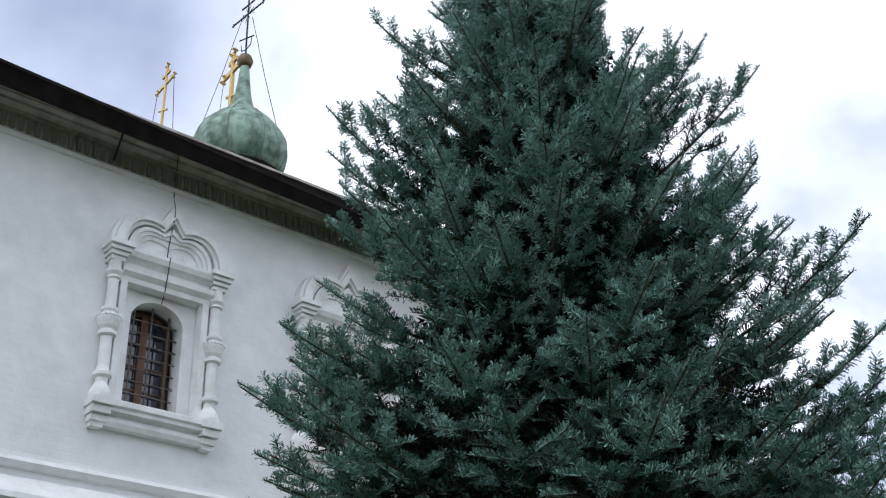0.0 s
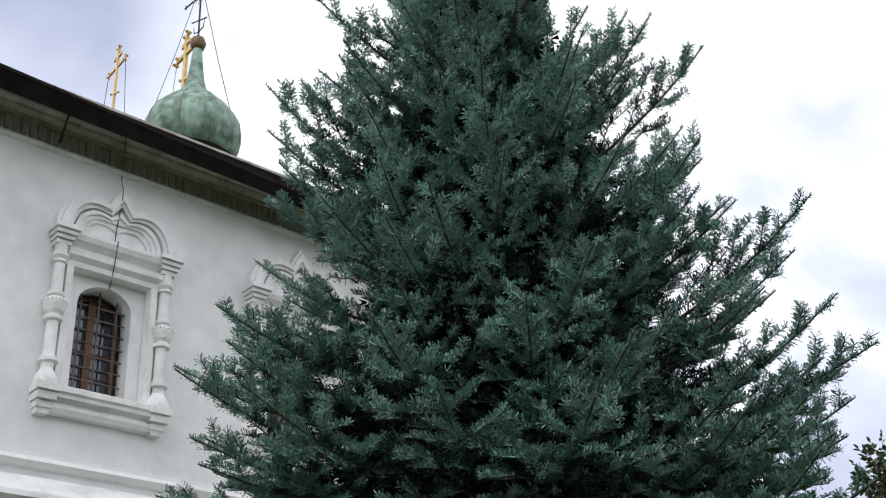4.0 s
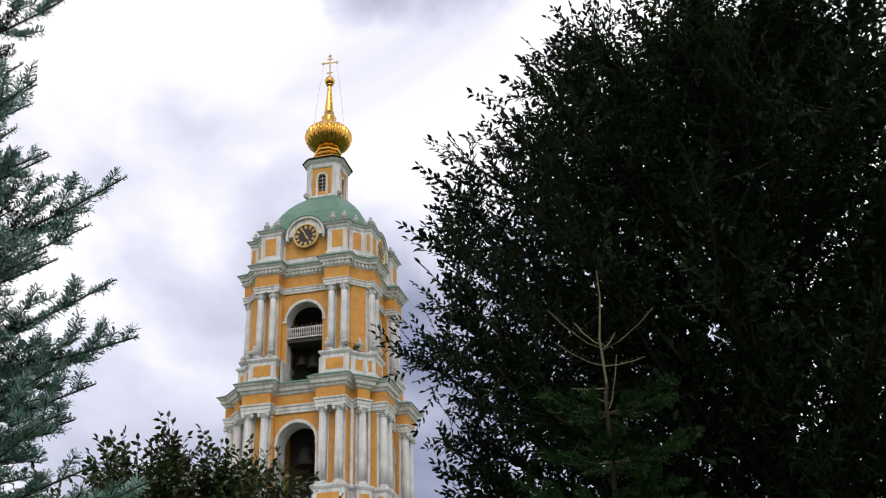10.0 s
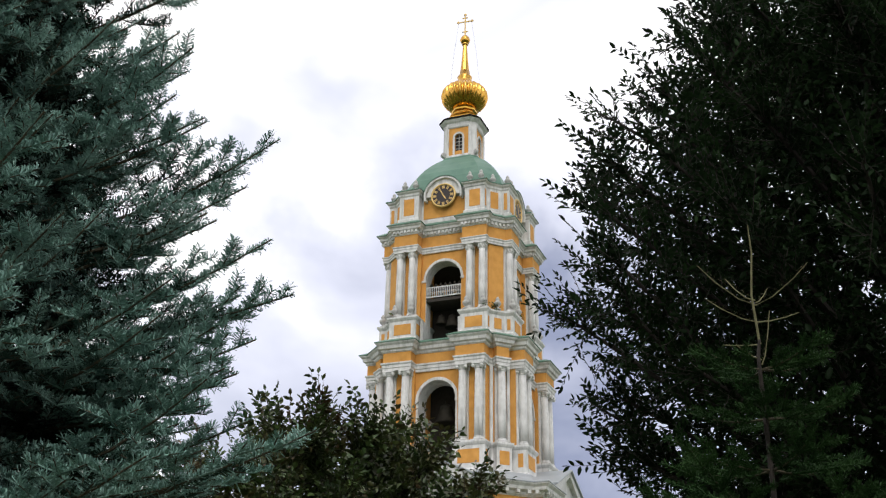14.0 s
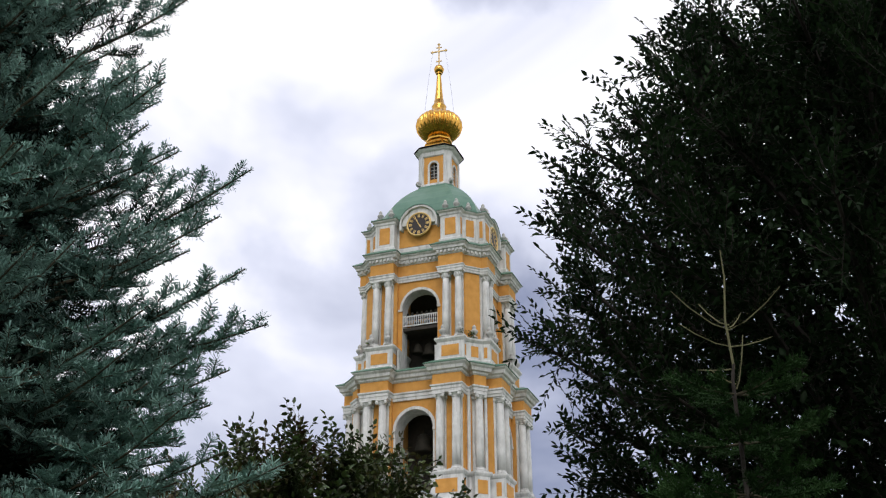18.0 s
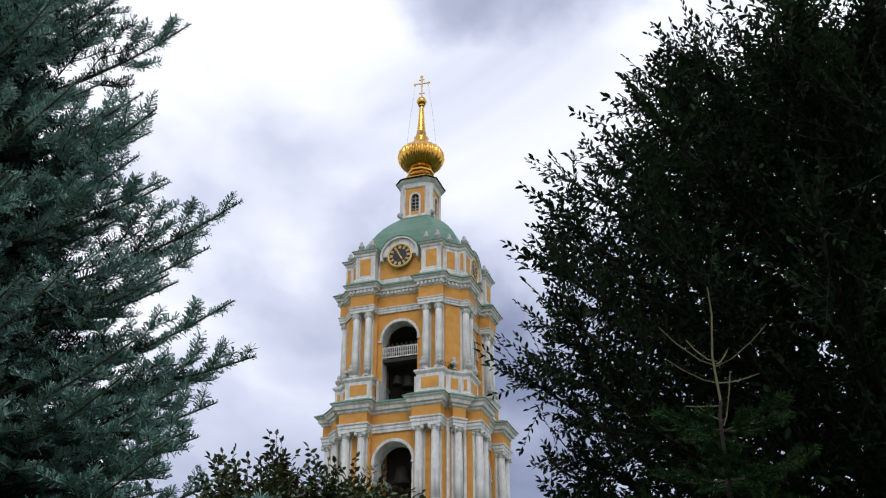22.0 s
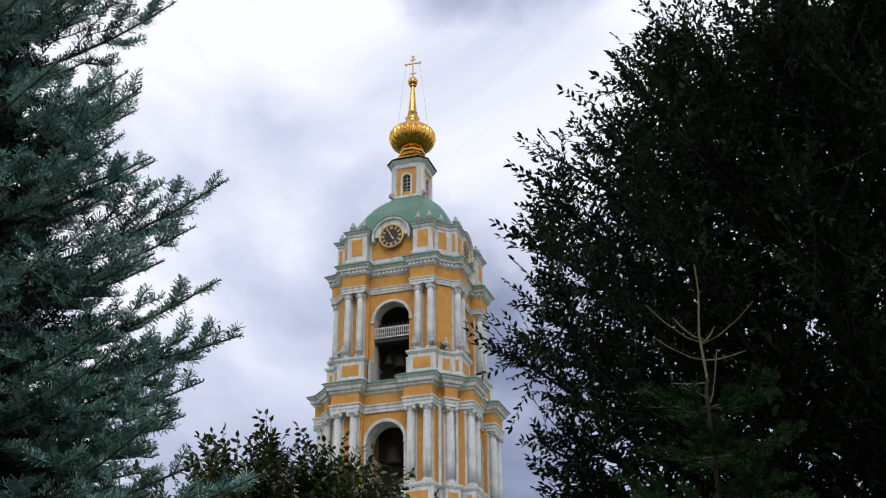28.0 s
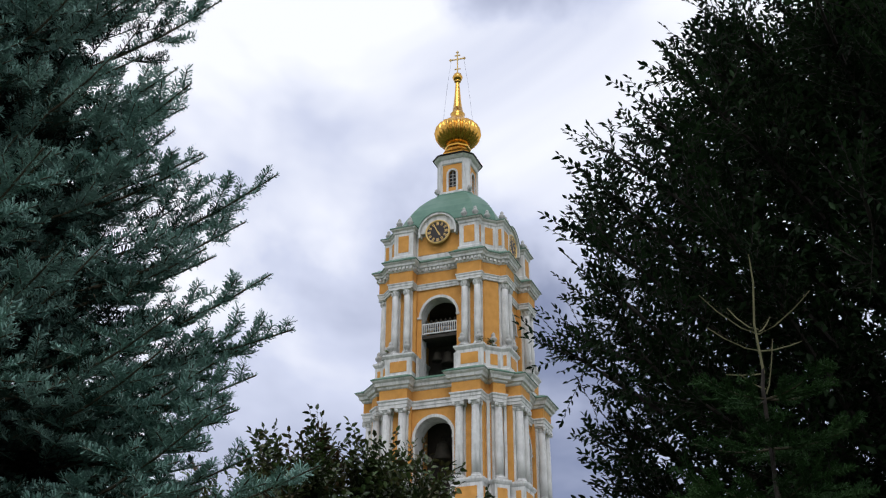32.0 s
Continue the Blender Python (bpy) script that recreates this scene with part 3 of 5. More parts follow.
for s in (-1, 1):
    for a in (2.78, 3.97):
        four("pilaster", box(s * a - 0.36, s * a + 0.36, -5.62, -5.3, 38.0, 44.4, 0.02), M_TWHITE)
    four("pedestal_panel", panel(s * 3.34 - 0.8, s * 3.34 + 0.8, 36.3, 37.3, -6.4), M_YELLOW)
    bm = box(-0.03, 0.03, -6.15, -5.85, 36.3, 37.3)
    bmesh.ops.translate(bm, vec=(s * 4.6, 0, 0), verts=bm.verts)
    four("pedestal_side_panel", bm, M_YELLOW)
    bm = box(-0.03, 0.03, -6.2, -5.5, 36.3, 37.3)
    bmesh.ops.translate(bm, vec=(s * 2.08, 0, 0), verts=bm.verts)
    four("pedestal_side_panel", bm, M_YELLOW)
bm = panel(-0.35, 0.35, 36.3, 37.3, 0.0)
bmesh.ops.transform(bm, matrix=pose(5.175, -5.175, 0, 0, 0, 45), verts=bm.verts)
four("corner_panel", bm, M_YELLOW)
part("architrave", loft(up_ent, [(0, 44.42), (0, 44.62), (0.05, 44.64), (0.05, 44.82), (0.12, 44.9), (0.12, 44.98)]), M_TWHITE, tower)
part("frieze", loft(up_ent, [(-0.03, 44.98), (-0.03, 46.1)]), M_YELLOW, tower)
part("cornice", loft(up_ent, [(0.0, 46.1), (0.08, 46.2), (0.1, 46.5), (0.3, 46.58), (0.34, 46.78), (0.48, 46.9), (0.5, 47.0)]), M_TWHITE, tower)
part("dentil_course", dentils(up_ent, 0.1, 46.25, 46.5, 0.36, 0.2, 0.17), M_TWHITE, tower, kind="stuff")
part("roof_skirt", loft(up_ent, [(0.58, 47.0), (0.58, 47.06), (0.0, 47.5), (-0.7, 47.75)]), M_GREEN, tower, "green painted metal skirt over the cornice")
urn_places = []
for k in range(4):
    for x, y in ((-4.2, -6.25), (-2.6, -6.25), (2.6, -6.25), (4.2, -6.25), (5.15, -5.15)):
        urn_places.append((*(TURN4[k] @ Vector((x, y, 38.05))),))
urns(urn_places, 1.15)

# dark infill added for the shade inside the openings, then beams, railing and bells
part("dark_infill", box(-2.3, 2.3, -2.3, 2.3, 35.6, 39.85), M_DARKWOOD, tower, "dark block added in place of the tower's inner shade")
part("dark_infill", box(-2.6, 2.6, -2.6, 2.6, 22.5, 33.0), M_DARKWOOD, tower, "dark block added in place of the tower's inner shade")
part("dark_infill_floor", box(-4.5, 4.5, -4.5, 4.5, 39.85, 40.05), M_DARKWOOD, tower, "dark slab added to keep sky out of the openings")
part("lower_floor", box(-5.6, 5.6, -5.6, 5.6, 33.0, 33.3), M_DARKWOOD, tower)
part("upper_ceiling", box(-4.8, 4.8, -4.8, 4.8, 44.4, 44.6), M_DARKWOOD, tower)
for i, y in enumerate((-3.6, -1.2, 1.2, 3.6)):
    part("beam", box(-4.0, 4.0, y - 0.16, y + 0.16, 41.35, 41.75, 0.02), M_DARKWOOD, tower)
for k in range(4):
    bm = bmesh.new()
    add_box(bm, -1.67, 1.67, -5.02, -4.94, 41.05, 41.14)
    add_box(bm, -1.67, 1.67, -5.02, -4.94, 40.12, 40.22)
    if k == 0:
        first_rail = part("railing_frame", bm, M_TWHITE, tower, "white painted balcony railing")
        bal = lathe([(0.035, 40.2), (0.03, 40.35), (0.06, 40.55), (0.03, 40.75), (0.04, 41.06)], 8)
        bal_data = None
    else:
        bm.free()
        part("railing_frame", first_rail.data, M_TWHITE, tower, "white painted balcony railing", TURN4[k])
    for i in range(19):
        o = part("baluster", bal_data or bal, M_TWHITE, tower, m=TURN4[k] @ pose(-1.62 + i * 0.18, -4.98, 0))
        bal_data = o.data
    bm = box(-1.67, 1.67, -5.0, -4.2, 39.7, 39.98)
    part("balcony_beam", bm, M_DARKWOOD, tower, m=TURN4[k])
bell = lathe([(0.62, 0), (0.66, 0.04), (0.5, 0.35), (0.4, 0.8), (0.36, 1.0), (0.2, 1.12), (0.06, 1.15), (0.06, 1.4)], 20)
bell_data = None
for x, y, z, s in ((-0.9, -3.4, 40.3, 0.8), (0.1, -3.5, 40.45, 0.65), (0.9, -3.4, 40.5, 0.6), (0.3, -3.4, 37.6, 1.1), (0.0, -3.9, 28.6, 1.5), (-0.7, -3.7, 37.9, 0.8), *((-1.35 + 0.45 * i, -4.6, 41.3, 0.26) for i in range(7))):
    o = part("bell", bell_data or bell, M_BRONZE, tower, "bronze bell, tower's inner shade put into its colour", pose(x, y, z) @ Matrix.Scale(s, 4), smooth=True)
    bell_data = o.data

# attic with clocks
at_out = face_outline(5.05, 5.95, 2.3, 4.2, 9.5)
part("attic", loft(at_out, [(0.12, 47.2), (0.12, 47.85), (0.0, 47.95), (0.0, 50.2)]), M_TWHITE, tower)
part("attic_cornice", loft(at_out, [(0.0, 50.2), (0.08, 50.3), (0.1, 50.5), (0.26, 50.6), (0.3, 50.72)]), M_TWHITE, tower)
part("attic_cap", loft(at_out, [(0.36, 50.72), (0.36, 50.8), (-0.5, 51.0)]), M_GREEN, tower)
for s in (-1, 1):
    four("attic_panel", panel(s * 3.25 - 0.52, s * 3.25 + 0.52, 48.25, 49.95, -5.95), M_YELLOW)
    bm = box(-0.03, 0.03, -5.8, -5.5, 48.25, 49.95)
    bmesh.ops.translate(bm, vec=(s * 4.2, 0, 0), verts=bm.verts)
    four("attic_side_panel", bm, M_YELLOW)
bm = panel(-0.4, 0.4, 48.25, 49.95, 0.0)
bmesh.ops.transform(bm, matrix=pose(4.75, -4.75, 0, 0, 0, 45), verts=bm.verts)
four("corner_panel", bm, M_YELLOW)
bm = bmesh.new()
add_prism(bm, [(-2.1, 48.05), (2.1, 48.05), (2.1, 49.95), (-2.1, 49.95)], -5.09, -5.0)
four("clock_field", bm, M_YELLOW)
bm = bmesh.new()
add_prism(bm, [(-1.78, 50.1)] + arch_points(0, 1.72, 50.1, 1.72, 20)[::-1] + [(1.78, 50.1)], -5.48, -4.0)
four("clock_gable", bm, M_TWHITE)
bm = bmesh.new()
add_band(bm, arch_points(0, 1.72, 50.1, 1.72, 24, -0.25, math.pi + 0.25), arch_points(0, 1.9, 50.1, 1.9, 24, -0.25, math.pi + 0.25), -5.72, -4.0)
four("gable_moulding", bm, M_TWHITE)
bm = bmesh.new()
add_band(bm, arch_points(0, 1.91, 50.1, 1.91, 24, 0.35, math.pi - 0.35), arch_points(0, 1.98, 50.1, 1.98, 24, 0.35, math.pi - 0.35), -5.78, -3.0)
four("gable_cap", bm, M_GREEN)


def clock(m):
    c = part("clock", lathe([(1.12, 0), (1.12, 0.06)], 40), M_CLOCK, tower, "round dark clock dial with gilded numerals and hands", m)
    bm = bmesh.new()
    for i in range(40):
        a, b = 2 * math.pi * i / 40, 2 * math.pi * (i + 1) / 40
        q = []
        for r, z in ((1.06, 0.06), (1.1, 0.14), (1.2, 0.14), (1.24, 0.0)):
            q.append(((r * math.cos(a), r * math.sin(a), z), (r * math.cos(b), r * math.sin(b), z)))
        for u, v in zip(q, q[1:]):
            bm.faces.new([bm.verts.new(p) for p in (u[0], u[1], v[1], v[0])])
    bmesh.ops.remove_doubles(bm, verts=bm.verts, dist=0.001)
    part("clock_rim", bm, M_GOLDPAINT, c, "gilded rim", smooth=True)
    for h in range(12):
        bm = bmesh.new()
        for k in ((-0.06, 0.06) if h % 3 else (-0.09, 0.0, 0.09)):
            add_box(bm, k - 0.03, k + 0.03, 0.72, 0.98, 0.06, 0.085)
        add_box(bm, -0.11, 0.11, 0.7, 0.725, 0.06, 0.085)
        add_box(bm, -0.11, 0.11, 0.975, 1.0, 0.06, 0.085)
        part("numeral", bm, M_GOLDPAINT, c, m=pose(0, 0, 0, 0, 0, -30 * h))
    for length, width, ang in ((0.58, 0.075, -148), (0.92, 0.05, 27)):
        bm = bmesh.new()
        pts = [(-width * 0.5, -0.2), (width * 0.5, -0.2), (width, length * 0.55), (0, length), (-width, length * 0.55)]
        lo, hi = [bm.verts.new((x, y, 0.1)) for x, y in pts], [bm.verts.new((x, y, 0.125)) for x, y in pts]
        bm.faces.new(lo[::-1])
        bm.faces.new(hi)
        for q in range(5):
            bm.faces.new((lo[q], lo[(q + 1) % 5], hi[(q + 1) % 5], hi[q]))
        part("clock_hand", bm, M_GOLDPAINT, c, m=pose(0, 0, 0.0, 0, 0, ang))


for m in TURN4:
    clock(m @ pose(0, -5.49, 50.05, 90, 0, 0))
urns([(*(TURN4[k] @ Vector((x, y, 50.82))),) for k in range(4) for x, y in ((-3.8, -5.75), (-2.7, -5.75), (2.7, -5.75), (3.8, -5.75), (4.55, -4.55))], 1.05)


def octagon(s, cut):
    return [(-s + cut, -s), (s - cut, -s), (s, -s + cut), (s, s - cut), (s - cut, s), (-s + cut, s), (-s, s - cut), (-s, -s + cut)]


def stack(rows, cut):
    """Rings of an eight-sided plan, each with its own half width and height."""
    bm = bmesh.new()
    rings = [[bm.verts.new((x, y, z)) for x, y in octagon(s, s * cut)] for s, z in rows]
    for a, b in zip(rings, rings[1:]):
        for i in range(8):
            bm.faces.new((a[i], a[(i + 1) % 8], b[(i + 1) % 8], b[i]))
    bm.faces.new(rings[0][::-1])
    bm.faces.new(rings[-1])
    return bm


part("dome_roof", stack([(5.15, 50.8), (5.0, 51.6), (4.75, 52.4), (4.3, 53.3), (3.75, 54.1), (3.15, 54.8), (2.6, 55.35), (2.1, 55.8), (1.9, 56.1)], 0.32), M_GREEN, tower, "green domed metal roof")
part("lantern_base", loft(octagon(1.75, 0.55), [(0.1, 55.7), (0.1, 56.3), (0.0, 56.4)]), M_TWHITE, tower)
# Black core stands in for the unlit inside of the lantern.
part("dark_lantern_core", loft(octagon(1.25, 0.4), [(0, 56.2), (0, 59.6)]), M_IRON, tower)
four("lantern_wall", wall_with_openings(bmesh.new(), -1.15, 1.15, 56.3, 59.6, -1.6, -1.3, [(0, 0.4, 56.9, 58.4, 0.42)]), M_YELLOW)
bm = bmesh.new()
add_band(bm, arch_points(0, 0.4, 58.4, 0.42), arch_points(0, 0.6, 58.4, 0.62), -1.66, -1.5)
four("lantern_arch", bm, M_TWHITE)
for s in (-1, 1):
    four("lantern_jamb", box(min(s * 0.4, s * 0.6), max(s * 0.4, s * 0.6), -1.66, -1.5, 56.5, 58.4), M_TWHITE)
for z in (57.2, 57.6, 58.0, 58.4):
    four("glazing_bar", box(-0.4, 0.4, -1.46, -1.42, z - 0.03, z + 0.03), M_GREYSTONE)
four("mullion", box(-0.03, 0.03, -1.48, -1.41, 56.9, 58.8), M_GREYSTONE)
bm = box(-0.42, 0.42, -0.12, 0.3, 56.3, 59.6)
bmesh.ops.transform(bm, matrix=pose(1.38, -1.38, 0, 0, 0, 45), verts=bm.verts)
four("lantern_pilaster", bm, M_TWHITE)
bm = lathe([(0.0, 0.05), (0.26, 0.05), (0.3, 0.2), (0.26, 0.35), (0.0, 0.38)], 14, cap=False)
bmesh.ops.transform(bm, matrix=pose(0, 0, 56.5, 0, 90, 0) @ pose(0, 0, 0), verts=bm.verts)
bmesh.ops.transform(bm, matrix=pose(1.65, -1.65, 0, 0, 0, 45), verts=bm.verts)
four("volute", bm, M_GREYSTONE)
lan_out = octagon(1.65, 0.5)
part("lantern_cornice", loft(lan_out, [(0.0, 59.5), (0.08, 59.6), (0.1, 60.0), (0.3, 60.15), (0.45, 60.35)]), M_TWHITE, tower)
part("lantern_eave", loft(lan_out, [(0.55, 60.35), (0.55, 60.45), (0.1, 60.8), (-0.3, 61.0)]), M_ROOF, tower, "dark metal eave")
part("gilded_skirt", loft(octagon(1.3, 0.4), [(0.25, 60.9), (0.22, 61.05), (-0.05, 61.45), (-0.12, 61.65)]), M_GOLD, tower, "gilded skirt")
part("neck", lathe([(1.2, 61.5), (1.15, 61.85), (1.34, 61.98), (1.36, 62.14), (1.14, 62.28), (1.1, 62.5)], 8, turn=radians(22.5)), M_GOLD, tower, "gilded neck ring")
part("onion_dome", lathe([(1.05, 62.4), (1.5, 62.6), (1.95, 63.0), (2.22, 63.5), (2.30, 63.9), (2.24, 64.35), (1.98, 64.75), (1.68, 65.0), (1.43, 65.1), (1.2, 65.06)], 192, flute=0.13, gores=24), M_GOLD, tower, "fluted gilded onion dome", smooth=True)
part("dome_collar", lathe([(1.42, 65.0), (1.25, 65.25), (0.85, 65.65), (0.70, 66.1), (0.78, 66.3), (0.58, 66.5), (0.5, 67.1)], 24), M_GOLD, tower, smooth=True)
part("spire", lathe([(0.48, 67.0), (0.36, 68.2), (0.26, 69.6), (0.2, 70.3), (0.34, 70.4), (0.34, 70.5), (0.2, 70.55)], 12), M_GOLD, tower, "gilded spire")
part("orb", lathe([(0.1, 70.45), (0.40, 70.58), (0.55, 70.95), (0.40, 71.34), (0.1, 71.47)], 20), M_GOLD, tower, smooth=True)
bm = bmesh.new()
add_box(bm, -0.06, 0.06, -0.05, 0.05, 71.4, 74.2)
add_box(bm, -0.75, 0.75, -0.045, 0.045, 73.25, 73.37)
add_box(bm, -0.3, 0.3, -0.045, 0.045, 73.75, 73.85)
add_box(bm, -0.32, 0.32, -0.045, 0.045, 72.0, 72.1)
for x, z in ((-0.75, 73.31), (0.75, 73.31), (0, 74.2)):
    for dx, dz in ((0, 0.1), (0.1, 0), (-0.1, 0), (0, -0.1)):
        add_box(bm, x + dx - 0.06, x + dx + 0.06, -0.05, 0.05, z + dz - 0.06, z + dz + 0.06)
part("cross", bm, M_GOLDPAINT, tower, "gilded cross", pose(0, 0, 0, 0, 0, 4))
for s in (-1, 1):
    bm = tube(bmesh.new(), [(s * 0.7, 0, 73.2), (s * 1.2, 0, 69.4), (s * 1.62, 0, 65.1)], [0.011, 0.011, 0.011], 4)
    part("stay_chain", bm, M_IRON, tower, m=pose(0, 0, 0, 0, 0, 4))


def weed(x, y, z, size, seed):
    r = np.random.default_rng(seed)
    n = 60
    p = r.normal(0, 0.22 * size, (n, 3)) + np.array([0, 0, 0.3 * size])
    w = r.normal(0, 1, (n, 3)) + np.array([0, 0, 0.4])
    L = size * r.uniform(0.18, 0.32, n)
    w = w / np.linalg.norm(w, axis=1, keepdims=True)
    side = np.cross(w, r.normal(0, 1, (n, 3)))
    side = side / np.linalg.norm(side, axis=1, keepdims=True) * (L * 0.3)[:, None]
    verts = np.stack([p, p + w * L[:, None] * 0.5 + side, p + w * L[:, None], p + w * L[:, None] * 0.5 - side], 1).reshape(-1, 3)
    tris = (np.arange(n)[:, None, None] * 4 + np.array([[0, 1, 2], [0, 2, 3]])[None]).reshape(-1, 3)
    part("weed", mesh_np("weed", verts, tris, M_BUSH), M_BUSH, tower, "small green weed rooted on a ledge", pose(x, y, z), kind="stuff")


for x, y, z, size, seed in ((-4.35, -5.6, 38.1, 1.3, 1), (5.0, -5.5, 38.1, 0.8, 2), (4.35, -6.3, 38.1, 0.6, 3), (-4.9, -5.3, 38.1, 0.8, 4), (6.3, -2.4, 38.1, 0.9, 5)):
    weed(x, y, z, size, seed)

# ---- church ----
# own frame: x along the wall, y into it, z up
WALL = pose(-3.947, 11.203, 0, 0, 0, 41)
church = thing("church", WALL, "long whitewashed brick church with carved window surrounds and dark roof", "church")
WINDOWS = (-3.85, 0.666, 3.23, 6.35)
S0, S1, EAVE = -16.0, 8.4, 9.62

bm = wall_with_openings(bmesh.new(), S0, S1, 5.2, EAVE, 0.0, 1.1, [(c, 0.485, 6.353, 7.774, 0.02) for c in WINDOWS], 16)
part("wall", bm, M_WHITE, church, "thick whitewashed brick wall with worn uneven courses")
part("lower_wall", wall_with_openings(bmesh.new(), S0, S1, -0.2, 5.1, -0.06, 1.1, [(c, 0.4, 1.4, 2.9, 0.42) for c in WINDOWS], 12), M_WHITE, church)
for s in (S0, S1 - 1.1):
    part("end_wall", box(s, s + 1.1, 1.1, 14.0, -0.2, EAVE), M_WHITE, church)
part("rear_wall", box(S0, S1, 14.0, 15.1, -0.2, EAVE), M_WHITE, church)
part("inner_floor", box(S0 + 1.1, S1 - 1.1, 1.1, 14.0, 4.6, 4.9), M_DARKWOOD, church)
# belts between the storeys
part("roll_moulding", strip([(0.05, 5.42), (-0.05, 5.44), (-0.09, 5.49), (-0.06, 5.54), (0.05, 5.56)], S0, S1), M_TRIM, church)
part("ledge", strip([(0.05, 5.36), (-0.02, 5.35), (-0.26, 5.12), (-0.27, 5.06), (-0.18, 5.04), (-0.18, 4.98), (-0.22, 4.95), (-0.22, 4.88), (-0.14, 4.85), (-0.14, 4.80), (0.05, 4.8)], S0, S1), M_TRIM, church)
tooth = None
for i in range(150):
    x = -2.0 + i * 0.085
    if x > S1 - 0.1:
        break
    o = part("brick_tooth", tooth or box(0, 0.05, -0.145, 0.0, 4.60, 4.80, 0.006), M_TRIM, church, m=pose(x, 0, 0))
    tooth = o.data
part("string_course", strip([(0.05, 4.42), (-0.12, 4.42), (-0.16, 4.47), (-0.16, 4.55), (-0.11, 4.6), (0.05, 4.6)], S0, S1), M_TRIM, church)
# cornice under the eave
part("cornice_roll", strip([(0.05, 9.19), (-0.04, 9.20), (-0.06, 9.24), (-0.03, 9.28), (0.05, 9.29)], S0, S1), M_TRIM, church)
tooth = None
for i in range(150):
    x = -7.6 + i * 0.1
    if x > S1 - 0.1:
        break
    o = part("cornice_brick", tooth or box(0, 0.06, -0.035, 0.0, 9.30, 9.49, 0.006), M_SHADED_CORNICE, church, m=pose(x, 0, 0))
    tooth = o.data
part("cornice", strip([(0.05, 9.49), (-0.06, 9.49), (-0.07, 9.53), (-0.16, 9.55), (-0.17, 9.58), (-0.25, 9.585), (-0.26, 9.61), (-0.32, 9.60), (-0.42, 9.615), (-0.43, 9.635), (-0.50, 9.63), (-0.58, 9.645), (-0.58, 9.68), (0.05, 9.69)], S0, S1), M_SHADED_CORNICE, church, "stained limewashed brick cornice, eave shade put into its colour")
bm = strip([(-0.72, 9.68), (-0.70, 9.645), (-0.55, 9.69), (-0.3, 9.70), (0.3, 9.72), (7.5, 12.4), (15.2, 9.64), (15.8, 9.66), (15.8, 9.76), (7.5, 12.5), (-0.7, 9.735)], S0 - 0.4, S1 + 0.5)
for v in bm.verts:
    if v.co.y < -0.6:
        v.co.z -= 0.135 + 0.042 * (v.co.x + 1.0)
roof = part("roof", bm, M_ROOF, church, "dark iron roof with an overhanging eave")
for x, zb in ((-2.55, 9.18), (-0.14, 9.34), (5.2, 9.2)):
    part("eave_strut", tube(bmesh.new(), [(x, -0.03, zb), (x - 0.07, -0.42, 9.58)], [0.013, 0.013], 6), M_SHADED_CORNICE if x < -1 else M_IRON, church)
part("stain_scar", box(-2.32, -2.28, -0.006, 0.01, 8.74, 8.92, 0.003), M_SHADED_CORNICE, church)


